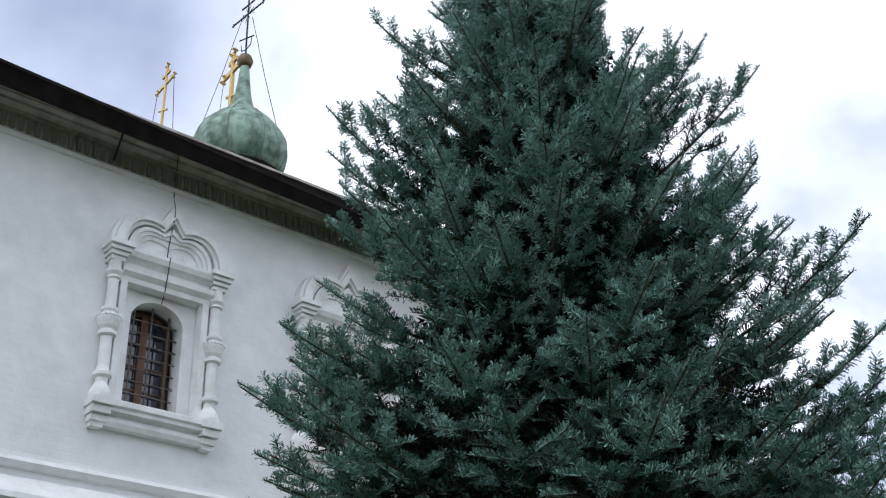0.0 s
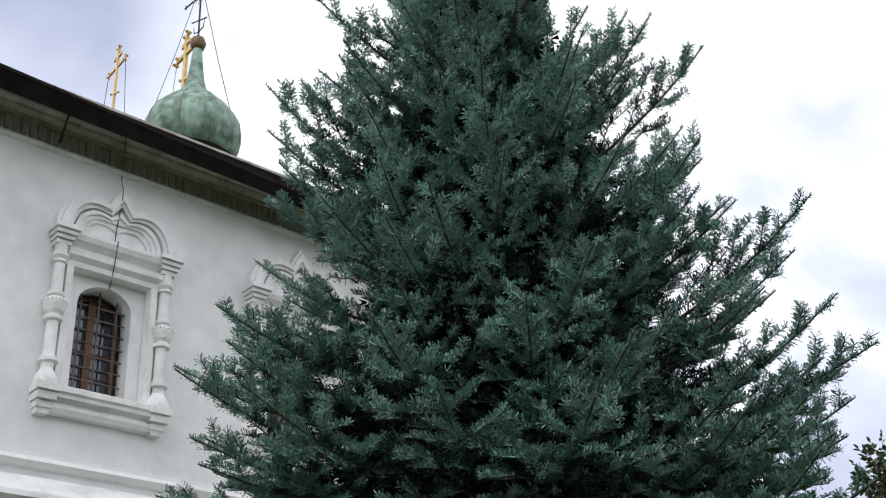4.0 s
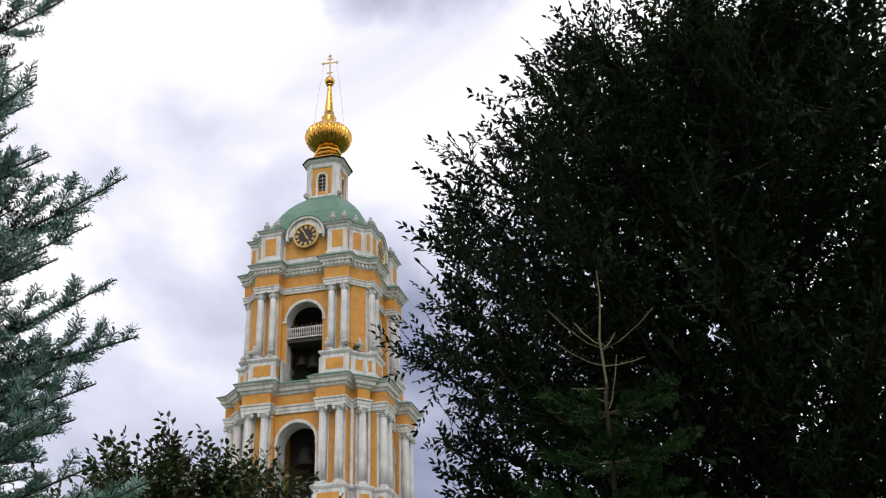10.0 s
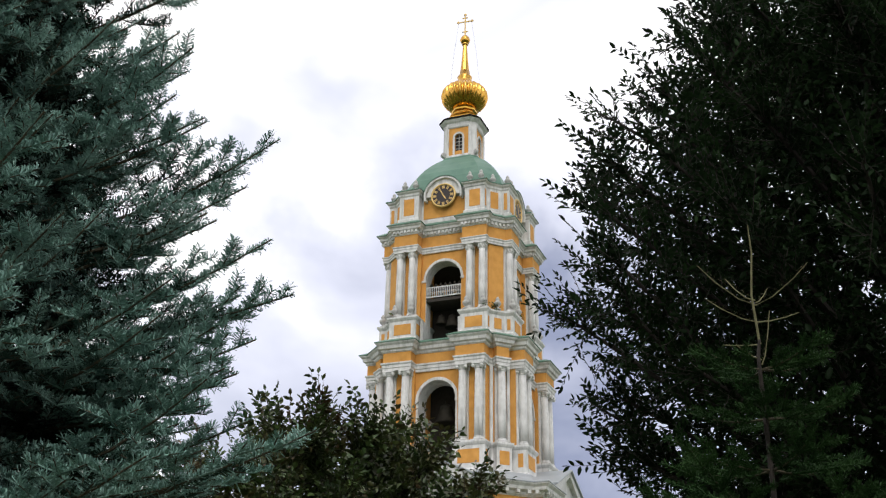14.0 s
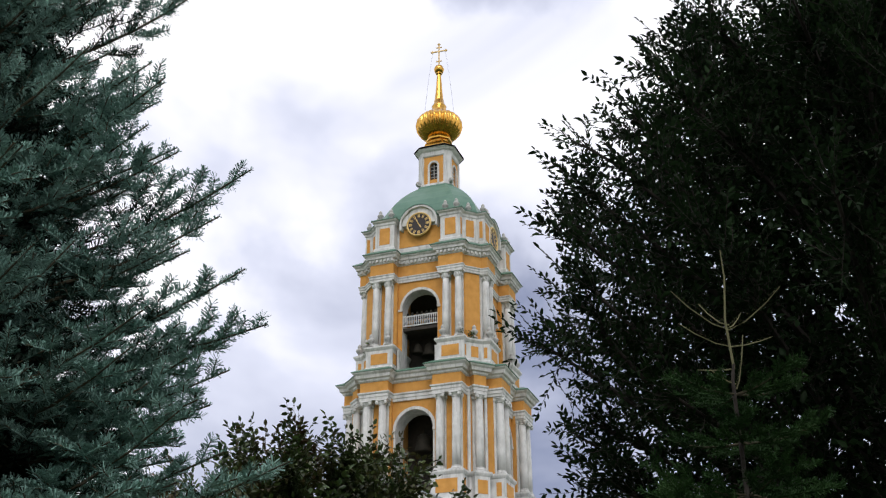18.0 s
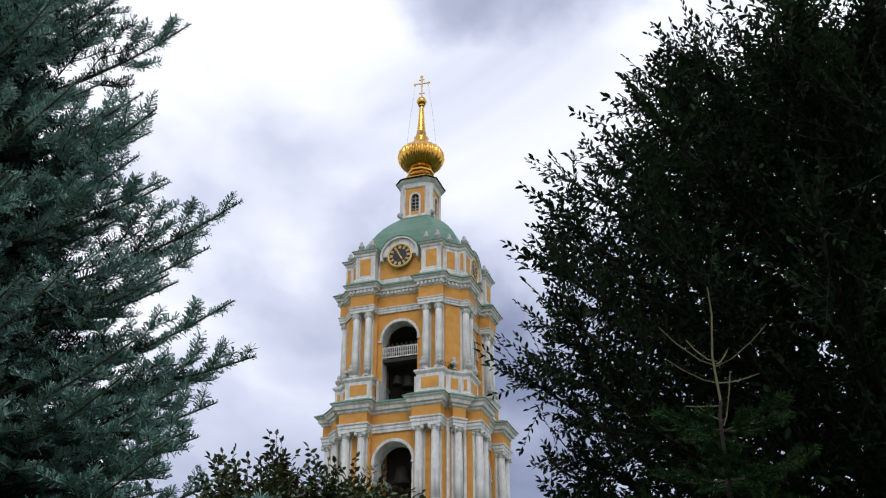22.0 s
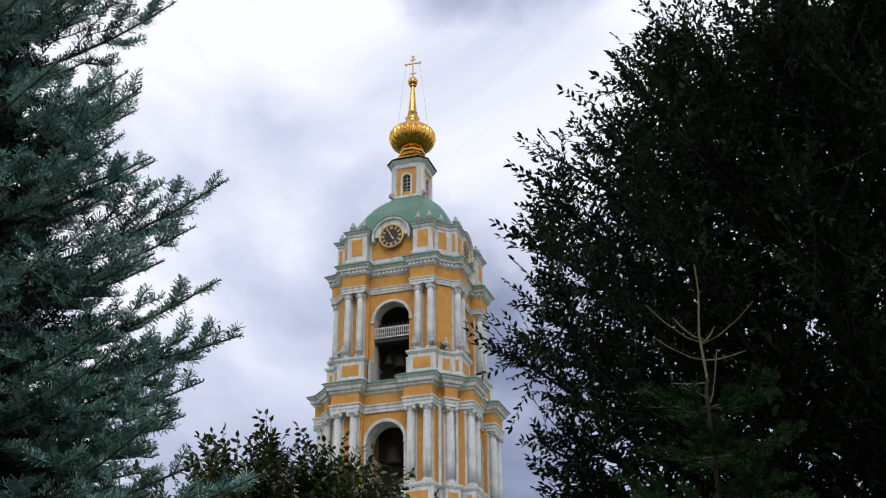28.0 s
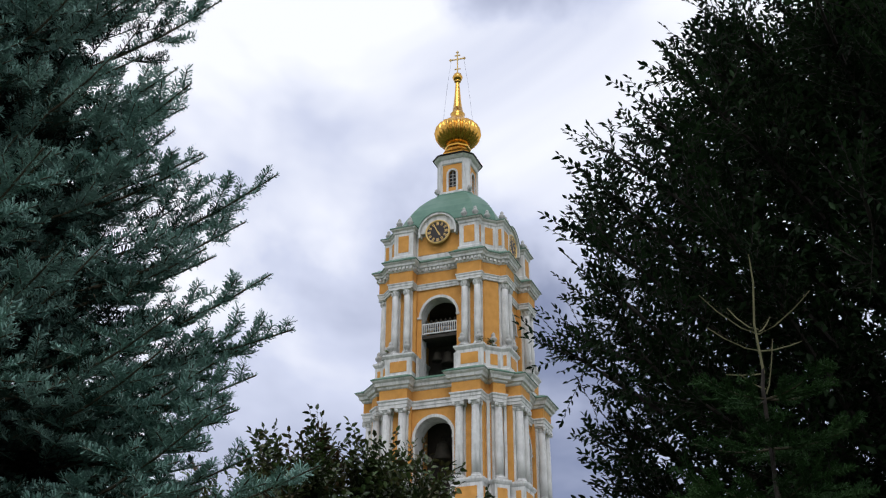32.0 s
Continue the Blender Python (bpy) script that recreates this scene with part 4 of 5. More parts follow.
def church_window(cx, number):
    w = tagged(new(f"window_{number}"), "arched window with iron grille in a carved white surround", kind="structure")
    w.parent = church
    w.matrix_local = pose(cx, 0, 6.03 * 0.02) @ Matrix.Diagonal((0.96, 1, 0.98, 1))
    # inner flat surround
    bm = wall_with_openings(bmesh.new(), -0.50, 0.50, 6.36, 7.825, 0.07, 0.30, [(0, 0.345, 6.36, 7.47, 0.27)], 16)
    part("inner_surround", bm, M_TRIM, w)
    # sill of stacked mouldings
    sill = strip([(0.02, 6.03), (-0.10, 6.03), (-0.13, 6.08), (-0.13, 6.12), (-0.08, 6.13), (-0.08, 6.16), (-0.17, 6.19), (-0.17, 6.23), (-0.2, 6.25), (-0.2, 6.31), (-0.1, 6.36), (0.02, 6.36)], -0.72, 0.72)
    part("sill", sill, M_TRIM, w)
    for s in (-1, 1):
        c = s * 0.68
        end = bmesh.new()
        for y, z0, z1, g in ((-0.11, 6.0, 6.06, 0.07), (-0.14, 6.06, 6.13, 0.09), (-0.19, 6.14, 6.22, 0.11), (-0.23, 6.23, 6.31, 0.13)):
            add_box(end, c - g, c + g, y, 0.02, z0, z1)
        part("sill_block", end, M_TRIM, w)
        # colonnette with a bead
        rows = [(0.135, 6.31), (0.135, 6.36), (0.115, 6.42), (0.07, 6.50), (0.07, 6.56), (0.11, 6.58), (0.11, 6.62), (0.08, 6.64), (0.068, 6.70), (0.066, 7.06),
                (0.105, 7.08), (0.105, 7.12), (0.075, 7.14), (0.11, 7.18), (0.135, 7.26), (0.135, 7.29), (0.10, 7.34), (0.07, 7.36), (0.10, 7.38), (0.10, 7.41), (0.066, 7.43), (0.062, 7.78),
                (0.085, 7.80), (0.07, 7.83), (0.10, 7.87), (0.10, 7.90), (0.075, 7.91), (0.075, 8.02)]
        col = part("colonnette", lathe(rows, 20, None, c, -0.09), M_TRIM, w, smooth=False)
        rope = bmesh.new()
        for k in range(20):
            a = 2 * math.pi * k / 20
            add_box(rope, c + 0.135 * math.cos(a) - 0.012, c + 0.135 * math.cos(a) + 0.012, -0.09 + 0.135 * math.sin(a) - 0.012, -0.09 + 0.135 * math.sin(a) + 0.012, 7.285, 7.31)
        part("bead_band", rope, M_TRIM, col)
        blk = bmesh.new()
        for y, z0, z1, g in ((-0.16, 8.02, 8.07, 0.09), (-0.19, 8.08, 8.125, 0.11), (-0.22, 8.135, 8.18, 0.13), (-0.255, 8.19, 8.25, 0.155)):
            add_box(blk, c - g, c + g, y, 0.02, z0, z1)
        part("cornice_block", blk, M_TRIM, w)
        part("jamb", box(min(s * 0.50, s * 0.585), max(s * 0.50, s * 0.585), -0.09, 0.02, 6.36, 7.93), M_TRIM, w)
    part("lintel", strip([(0.02, 7.82), (-0.09, 7.82), (-0.10, 7.88), (-0.16, 7.93), (-0.17, 7.99), (-0.07, 8.01), (-0.07, 8.08), (-0.17, 8.12), (-0.2, 8.18), (-0.2, 8.22), (0.02, 8.24)], -0.60, 0.60), M_TRIM, w)

    # gable with an ogee outline over nested double arches
    def lobes(hw, top, mid):
        xm, half = hw * 0.5, []
        for i in range(11):
            a = math.pi / 2 * i / 10
            half.append((xm + (hw - xm) * math.cos(a), 8.25 + top * math.sin(a)))
        for i in range(1, 13):
            u = i / 12
            if mid > top:
                z = top * (1 - 0.10 * (u / 0.58) ** 2) if u < 0.58 else top * 0.9 + (mid - top * 0.9) * (u - 0.58) / 0.42
            else:
                z = top + (mid - top) * (1 - math.sqrt(max(0, 1 - u * u)))
            half.append((xm * (1 - u), 8.25 + z))
        return half + [(-x, z) for x, z in half[-2::-1]]
    bands = [(0.80, 0.52, 0.78, -0.14), (0.755, 0.49, 0.70, -0.19), (0.65, 0.41, 0.56, -0.15), (0.60, 0.37, 0.50, -0.04), (0.57, 0.35, 0.43, -0.13), (0.515, 0.31, 0.35, -0.10), (0.465, 0.27, 0.26, -0.07), (0.41, 0.23, 0.14, -0.05)]
    for (a, b, c2, y), (a2, b2, c3, _) in zip(bands, bands[1:]):
        bm = bmesh.new()
        add_band(bm, lobes(a2, b2, c3), lobes(a, b, c2), y, 0.02)
        part("gable_moulding", bm, M_TRIM, w)
    bm = bmesh.new()
    inner = lobes(*bands[-1][:3])
    for p, q in zip(inner, inner[1:]):
        if abs(p[0] - q[0]) > 1e-5:
            add_prism(bm, [(p[0], 8.23), p, q, (q[0], 8.23)], -0.04, 0.02)
    part("gable_field", bm, M_TRIM, w)
    # timber frame, panes and grille
    arc = arch_points(0, 0.345, 7.47, 0.27, 12)
    bm = bmesh.new()
    add_band(bm, [(x * 0.86, 7.47 + (z - 7.47) * 0.8) for x, z in arc], arc, 0.38, 0.44)
    for s in (-1, 1):
        add_box(bm, min(s * 0.285, s * 0.345), max(s * 0.285, s * 0.345), 0.37, 0.44, 6.36, 7.47)
    add_box(bm, -0.055, 0.035, 0.37, 0.44, 6.36, 7.72)
    add_box(bm, -0.345, 0.345, 0.38, 0.44, 6.36, 6.41)
    fr = part("window_frame", bm, M_WOOD, w, "brown varnished window frame")
    for z in (6.72, 7.02, 7.30):
        part("glazing_bar", box(-0.29, 0.29, 0.39, 0.425, z, z + 0.02), M_WOOD, fr)
    bm = bmesh.new()
    add_prism(bm, [(-0.34, 6.38), (0.34, 6.38)] + arc, 0.402, 0.41)
    part("pane", bm, M_GLASS, w, "dark reflecting glass")
    # Black sheet stands in for the shade of the room inside.
    part("dark_room_sheet", box(-0.6, 0.6, 1.11, 1.15, 6.2, 7.9), M_IRON, w)
    for i, x in enumerate((-0.23, 0.0, 0.23)):
        part("grille_bar", tube(bmesh.new(), [(x, 0.22, 6.36), (x, 0.22, 7.47 + 0.27 * math.sqrt(max(0, 1 - (x / 0.345) ** 2)))], [0.011, 0.011], 6), M_GRILLE, w)
    for k in range(8):
        z = 6.45 + k * 0.155
        part("grille_bar", tube(bmesh.new(), [(-0.35, 0.215, z), (0.35, 0.215, z)], [0.010, 0.010], 6), M_GRILLE, w)
    return w


for i, c in enumerate(WINDOWS):
    church_window(c, i + 1)
# the crack from the cornice through the surround of one window down to its arch: height, drift, depth of the surface
crack = [(9.62, -0.03, -0.30), (9.50, -0.02, -0.10), (9.40, -0.03, -0.04), (9.26, -0.02, -0.062), (9.15, -0.01, -0.004), (9.03, 0.0, -0.144), (8.95, 0.02, -0.194), (8.81, 0.03, -0.194),
         (8.76, 0.02, -0.154), (8.74, 0.025, -0.046), (8.69, 0.01, -0.05), (8.67, 0.01, -0.134), (8.61, 0.0, -0.134), (8.59, -0.01, -0.104), (8.52, -0.015, -0.104), (8.50, -0.02, -0.074), (8.40, -0.03, -0.074), (8.30, -0.03, -0.045)]
for line in (crack, [(8.23, 0.02, -0.204), (8.17, 0.015, -0.203), (8.11, 0.01, -0.16), (8.07, 0.01, -0.074), (8.02, 0.0, -0.074), (7.99, 0.0, -0.174), (7.93, -0.01, -0.164), (7.88, -0.015, -0.104), (7.83, -0.02, -0.094), (7.815, -0.025, 0.064), (7.74, -0.045, 0.064)]):
    part("wall_crack", tube(bmesh.new(), [(WINDOWS[1] + 0.03 + 0.6 * x + 0.40 * y, y, 6.03 + (z - 6.03) * 0.98 if z < 9.1 else z) for z, x, y in line], [0.0065] * len(line), 5), M_IRON, church, "dark crack in the brickwork")


# dome and crosses behind the roof
def cross_mesh(h, arm, t, ornate=False):
    bm = bmesh.new()
    add_box(bm, -t, t, -t * 0.6, t * 0.6, 0, h)
    for z, a in ((h * 0.70, arm), (h * 0.86, arm * 0.45)):
        add_box(bm, -a, a, -t * 0.55, t * 0.55, z - t, z + t)
    tube(bm, [(-arm * 0.5, 0, h * 0.34), (arm * 0.5, 0, h * 0.24)], [t * 0.8, t * 0.8], 5)
    for x, z in ((-arm, h * 0.7), (arm, h * 0.7), (0, h)):
        for dx, dz in ((0, 1), (1, 0), (-1, 0), (0, -1)):
            lathe([(0.01, z + dz * t * 2 - t), (t * 1.1, z + dz * t * 2), (0.01, z + dz * t * 2 + t)], 6, bm, x + dx * t * 2, 0)
    if ornate:
        for k in range(8):
            a = math.pi * (k + 0.5) / 4
            tube(bm, [(0, 0, h * 0.7), (math.cos(a) * arm * 0.42, 0, h * 0.7 + math.sin(a) * arm * 0.42)], [t * 0.5, t * 0.2], 4)
        for s in (-1, 1):
            tube(bm, [(0, 0, h * 0.10), (s * arm * 0.3, 0, h * 0.13), (s * arm * 0.36, 0, h * 0.25)], [t * 0.7, t * 0.7, t * 0.3], 5)
    return bm


DX, DY = -5.28, 24.0
dome = thing("church_dome", pose(DX, DY, 0, 0, 0, 41), "small onion dome of streaked green copper with a dark iron cross", "dome")
part("drum", lathe([(0.78, 9.0), (0.78, 17.35), (0.86, 17.4), (0.86, 17.5)], 24), M_TRIM, dome, smooth=False)
skirt = lathe([(1.2, 17.36), (1.2, 17.44), (0.95, 17.66), (0.75, 17.74)], 48)
for v in skirt.verts:
    if v.co.z < 17.4 and round(math.degrees(math.atan2(v.co.y, v.co.x)) / 7.5) % 2:
        v.co.z -= 0.12
part("skirt", skirt, M_ROOF, dome, "dark scalloped metal skirt")
cup = [(0.80, 17.5), (1.0, 17.65), (1.17, 17.93), (1.24, 18.25), (1.2, 18.6), (1.03, 18.95), (0.78, 19.25), (0.5, 19.5), (0.32, 19.72), (0.24, 20.0), (0.17, 20.55), (0.12, 21.1)]
zz = np.linspace(17.5, 21.1, 40)
cup_fine = [(float(r), float(z)) for r, z in zip(np.convolve(np.pad(np.interp(zz, [q[1] for q in cup], [q[0] for q in cup]), 1, mode="edge"), (0.25, 0.5, 0.25), "valid"), zz)]
part("cupola", lathe(cup_fine, 48), M_PATINA, dome, "streaked patinated copper", smooth=True)
for k in range(8):
    a = 2 * math.pi * k / 8
    part("copper_seam", tube(bmesh.new(), [((r + 0.004) * math.cos(a), (r + 0.004) * math.sin(a), z) for r, z in cup[:9]], [0.016] * 9, 5), M_PATINA, dome)
part("orb", lathe([(0.05, 21.05), (0.17, 21.14), (0.22, 21.3), (0.17, 21.46), (0.05, 21.55)], 16), material("brown_orb", (0.12, 0.08, 0.04), (0.19, 0.13, 0.07), 4.0, 0.5, 0.5), dome, smooth=True)
part("cross", cross_mesh(2.1, 0.68, 0.024, True), M_IRON, dome, "ornate dark iron cross", pose(0, 0, 21.5, 0, 0, -85))
for s in (-1, 1):
    part("stay_chain", tube(bmesh.new(), [(s * 0.12, 0, 22.9), (s * 0.55, 0, 20.9), (s * 1.02, 0, 18.95)], [0.011] * 3, 4), M_IRON, dome, m=pose(0, 0, 0, 0, 0, -22))


def gold_cross(x, y, z, h, arm, t, turn, chains):
    g = thing("roof_cross", pose(x, y, 0, 0, 0, turn), "gilded cross on a small cupola behind the roof", "cross", "roof crosses")
    part("drum", lathe([(0.5, 8.5), (0.5, z - 2.6), (0.62, z - 2.3), (0.8, z - 1.7), (0.55, z - 1.0), (0.14, z - 0.4), (0.09, z)], 20), M_GOLD, g, smooth=True)
    part("orb", lathe([(0.06, z - 0.1), (0.14, z), (0.06, z + 0.12)], 12), M_GOLD, g)
    part("cross", cross_mesh(h, arm, t), M_GOLDPAINT, g, m=pose(0, 0, z))
    for s in chains:
        part("stay_chain", tube(bmesh.new(), [(s * arm, 0, z + h * 0.7), (s * arm * 1.7, 0, z - 1.2)], [0.01, 0.01], 4), M_IRON, g)


gold_cross(-8.2, 26.8, 21.2, 2.35, 0.55, 0.045, -51, (-1, 1))
gold_cross(-6.95, 30.0, 24.0, 2.6, 0.6, 0.08, -51, (-1,))


# ---- street lamp ----
lamp = thing("street_lamp", pose(-3.20, 3.60, 0, 0, 0, 20), "black iron street lamp with tapered frosted panes", "street lamp")
part("post", lathe([(0.11, 0), (0.11, 0.5), (0.06, 0.62), (0.05, 3.2), (0.075, 3.24), (0.04, 3.3)], 14), M_IRON, lamp, smooth=True)
part("lantern_base", lathe([(0.05, 3.28), (0.12, 3.33), (0.15, 3.36)], 4, turn=radians(45)), M_IRON, lamp)
for k in range(4):
    m = pose(0, 0, 0, 0, 0, 90 * k)
    bm = bmesh.new()
    v = [bm.verts.new(p) for p in ((-0.10, -0.10, 3.36), (0.10, -0.10, 3.36), (0.2, -0.2, 3.86), (-0.2, -0.2, 3.86))]
    v += [bm.verts.new(p.co + Vector((0, 0.008, 0))) for p in v[:4]]
    for f in ((0, 1, 2, 3), (7, 6, 5, 4), (0, 4, 5, 1), (1, 5, 6, 2), (2, 6, 7, 3), (3, 7, 4, 0)):
        bm.faces.new([v[i] for i in f])
    part("lamp_pane", bm, M_LAMPGLASS, lamp, "frosted pane", m)
    part("lantern_rib", tube(bmesh.new(), [(0.105, -0.105, 3.35), (0.205, -0.205, 3.87)], [0.012, 0.014], 6), M_IRON, lamp, m=m)
part("lantern_roof", lathe([(0.34, 3.85), (0.35, 3.88), (0.16, 4.04), (0.15, 4.08), (0.05, 4.14), (0.03, 4.2)], 4, turn=radians(45)), M_IRON, lamp, "black pyramid roof")
part("lantern_knob", lathe([(0.02, 4.18), (0.04, 4.22), (0.02, 4.27)], 10), M_IRON, lamp)

# ---- trees ----
rng = np.random.default_rng(7)


def unit(v):
    return v / np.maximum(np.linalg.norm(v, axis=-1, keepdims=True), 1e-9)


def needles_on(segs, per_metre, length, width, splay, lift, name, mat, core=0.0):
    """Needles set round twig segments (rows of two end points), bent a little upward: one thin triangle each."""
    segs = np.asarray(segs, dtype=np.float64)
    p0, p1 = segs[:, :3], segs[:, 3:6]
    d = p1 - p0
    ln = np.linalg.norm(d, axis=1)
    n = np.maximum(2, (ln * per_metre).astype(int))
    i = np.repeat(np.arange(len(segs)), n)
    f = rng.random(len(i)) * 1.02
    axis = unit(d)[i]
    base = p0[i] + d[i] * f[:, None]
    r = rng.normal(size=(len(i), 3))
    r[:, 2] = np.abs(r[:, 2]) * lift + r[:, 2] * (1 - lift)
    perp = unit(r - axis * (r * axis).sum(1, keepdims=True))
    ang = radians(splay) * (0.75 + 0.5 * rng.random(len(i))) * (1 - 0.35 * (f > 0.9))
    way = axis * np.cos(ang)[:, None] + perp * np.sin(ang)[:, None]
    way[:, 2] += 0.25 * lift
    way = unit(way)
    side = unit(axis - way * (axis * way).sum(1, keepdims=True) + rng.normal(0, 0.3, size=(len(i), 3))) * (width / 2)
    lens = length * (0.75 + 0.4 * rng.random(len(i)))
    tip = base + way * lens[:, None]
    blunt = (rng.random(len(i)) < 0.65)[:, None]
    side *= 1 + 0.25 * blunt
    root = np.where(blunt, tip, base)
    verts = np.stack([root - side, root + side, np.where(blunt, base, tip)], 1).reshape(-1, 3)
    tris = np.arange(len(verts)).reshape(-1, 3)
    if core:
        cv, ct = sticks(np.hstack([p0 - d * 0.05, p1 + d * 0.05, np.full((len(segs), 1), core), np.full((len(segs), 1), core * 0.45)]), core)
        verts, tris = np.concatenate([verts, cv]), np.concatenate([tris, ct + len(verts)])
    return mesh_np(name, verts, tris, mat)


def twigs_mesh(segs, r, name, mat):
    return mesh_np(name, *sticks(segs, r), mat)


def sticks(segs, r):
    """Three-sided sticks for many twig segments at once; r: thickness, or per row at both ends in columns 6 and 7."""
    segs = np.asarray(segs, dtype=np.float64)
    p0, p1 = segs[:, :3], segs[:, 3:6]
    d = unit(p1 - p0)
    a = unit(np.cross(d, np.array([0.31, 0.17, 0.93]) + 0 * d))
    b = np.cross(d, a)
    r0 = segs[:, 6:7] if segs.shape[1] > 6 else np.full((len(segs), 1), r)
    r1 = segs[:, 7:8] if segs.shape[1] > 7 else r0 * 0.6
    vs = []
    for p, rr in ((p0, r0), (p1, r1)):
        for k in range(3):
            c, s = math.cos(2.0944 * k), math.sin(2.0944 * k)
            vs.append(p + (a * c + b * s) * rr)
    verts = np.stack(vs, 1).reshape(-1, 3)
    q = np.array([[0, 1, 4], [0, 4, 3], [1, 2, 5], [1, 5, 4], [2, 0, 3], [2, 3, 5]])
    return verts, (np.arange(len(segs))[:, None, None] * 6 + q[None]).reshape(-1, 3)


def leaves_at(p, way, up, length, width, name, mat, fold=0.25):
    """Pointed leaves, folded a little along the midrib: four triangles each."""
    way = unit(way)
    side = unit(np.cross(way, up))
    nrm = np.cross(side, way)
    L = length[:, None]
    w = width[:, None]
    base, tip = p, p + way * L - nrm * L * 0.12
    m1 = p + way * L * 0.35
    lo, ro = m1 - side * w + nrm * w * fold, m1 + side * w + nrm * w * fold
    m2 = p + way * L * 0.72 - nrm * L * 0.03
    lo2, ro2 = m2 - side * w * 0.72 + nrm * w * fold, m2 + side * w * 0.72 + nrm * w * fold
    verts = np.stack([base, lo, lo2, tip, ro2, ro], 1).reshape(-1, 3)
    q = np.array([[0, 3, 1], [1, 3, 2], [0, 5, 3], [5, 4, 3]])
    tris = (np.arange(len(p))[:, None, None] * 6 + q[None]).reshape(-1, 3)
    return mesh_np(name, verts, tris, mat)


def rot_about(v, axis, ang):
    axis = axis / np.linalg.norm(axis)
    return v * math.cos(ang) + np.cross(axis, v) * math.sin(ang) + axis * np.dot(axis, v) * (1 - math.cos(ang))


UPV = np.array([0.0, 0.0, 1.0])


def fir_limb(root, az, length, rise, droop, year=0.19):
    """One fir limb grown in yearly steps: a stem, a pair of side stems at each node, shoots on those. Returns bare wood, last year's shoots, older shoots, the oldest within, the leader and the stem's line."""
    n = 14
    out = np.array([math.cos(az), math.sin(az), 0.0])
    pts = [root]
    for i in range(n):
        f = (i + 0.5) / n
        el = rise - droop * math.sin(math.pi * min(1, f * 1.2)) + 0.30 * max(0, f - 0.5)
        out = rot_about(out, UPV, rng.normal(0, 0.025))
        pts.append(pts[-1] + unit(out * math.cos(el) + UPV * math.sin(el)) * (length / n))
    pts = np.array(pts)
    wood, young, old, inner, lead = [], [], [], [], []

    def at(s):
        k = min(n - 1, max(0, int(s / length * n)))
        return pts[k] + (pts[k + 1] - pts[k]) * (s / length * n - k), unit(pts[k + 1] - pts[k])

    def grow(p, d, ax, reach, sub, deep=False):
        """A straight stem in pieces, its last growth young, with shoots of its own."""
        m = max(1, round(reach / 0.075))
        cur, q = d, p
        for j in range(m):
            q2 = q + cur * reach / m
            left = reach * (1 - (j + 1) / m)
            wood.append((*q, *q2, 0.0036 if sub else 0.0028, 0.0026))
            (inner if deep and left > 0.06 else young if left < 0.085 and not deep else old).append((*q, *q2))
            if sub and left > 0.03:
                for sg in (1, -1):
                    if rng.random() < (0.50 if j else 0.2):
                        l2 = min(0.15, 0.07 + 0.40 * left) * rng.uniform(0.8, 1.2)
                        dd = unit(rot_about(cur, UPV, sg * radians(rng.uniform(44, 70))) + UPV * rng.uniform(-0.25, 0.28))
                        grow(q2 + (q - q2) * rng.uniform(0, 0.5), dd, cur, l2, False, deep and left > 0.12)
                if rng.random() < 0.18:
                    grow(q2, unit(cur * 0.7 + UPV * rng.uniform(0.4, 0.9)), cur, rng.uniform(0.06, 0.10), False)
            cur = unit(cur + ax * 0.07 + UPV * 0.035)
            q = q2

    back = year * rng.uniform(0.8, 1.25)
    while back < length * 0.80:
        p, ax = at(length - back)
        reach = min(0.46, 0.04 + 0.46 * back) * (1 if back < 0.9 else 0.8)
        for sg in (1, -1):
            if rng.random() < 0.95:
                d = unit(rot_about(ax, UPV, sg * radians(rng.uniform(48, 68))) + UPV * rng.uniform(-0.26, 0.12))
                grow(p, d, ax, reach * rng.uniform(0.75, 1.2), reach > 0.11, back > 0.58)
        if rng.random() < 0.45:
            grow(p, unit(ax * 0.8 + UPV * rng.uniform(0.3, 0.8)), ax, rng.uniform(0.05, 0.11), False)
        for c in range(2):
            if rng.random() < 0.7 and back < 0.75:
                p2, ax2 = at(length - back + year * (0.3 + 0.35 * c))
                d = unit(rot_about(ax2, UPV, rng.choice((1, -1)) * radians(rng.uniform(40, 70))) + UPV * rng.uniform(-0.1, 0.35))
                grow(p2, d, ax2, rng.uniform(0.06, 0.11), False)
        back += year * rng.uniform(0.72, 1.1)
    for i in range(n):
        left = length * (1 - (i + 1) / n)
        if left < 0.95:
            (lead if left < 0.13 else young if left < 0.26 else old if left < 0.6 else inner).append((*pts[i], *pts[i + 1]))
    return np.array(wood), np.array(young), np.array(old), np.array(inner), np.array(lead), pts


FX, FY, FIR_TOP = 0.38, 4.75, 8.9


def fir_radius(z):
    return float(np.interp(z, (0.3, 1.0, 2.0, 2.6, 3.3, 4.0, 4.5, 5.0, 5.6, 6.2, 7.4, 8.6, 8.9), (1.8, 1.8, 1.74, 1.60, 1.42, 1.20, 1.04, 0.90, 0.75, 0.60, 0.34, 0.10, 0.04)))


fir = thing("fir_tree", pose(0, 0, 0), "tall blue-green fir tree with dense upturned needle sprays", "fir tree")
bm = bmesh.new()
tube(bm, [(FX, FY, -0.1), (FX + 0.01, FY, 1.5), (FX, FY + 0.01, 3.5), (FX - 0.01, FY, 5.5), (FX, FY, 7.2), (FX, FY, FIR_TOP)], [0.15, 0.13, 0.10, 0.07, 0.04, 0.008], 12)
part("trunk", bm, M_BARK, fir, "grey-brown fir trunk", smooth=True)
VIEWED = math.atan2(-FY, -FX)


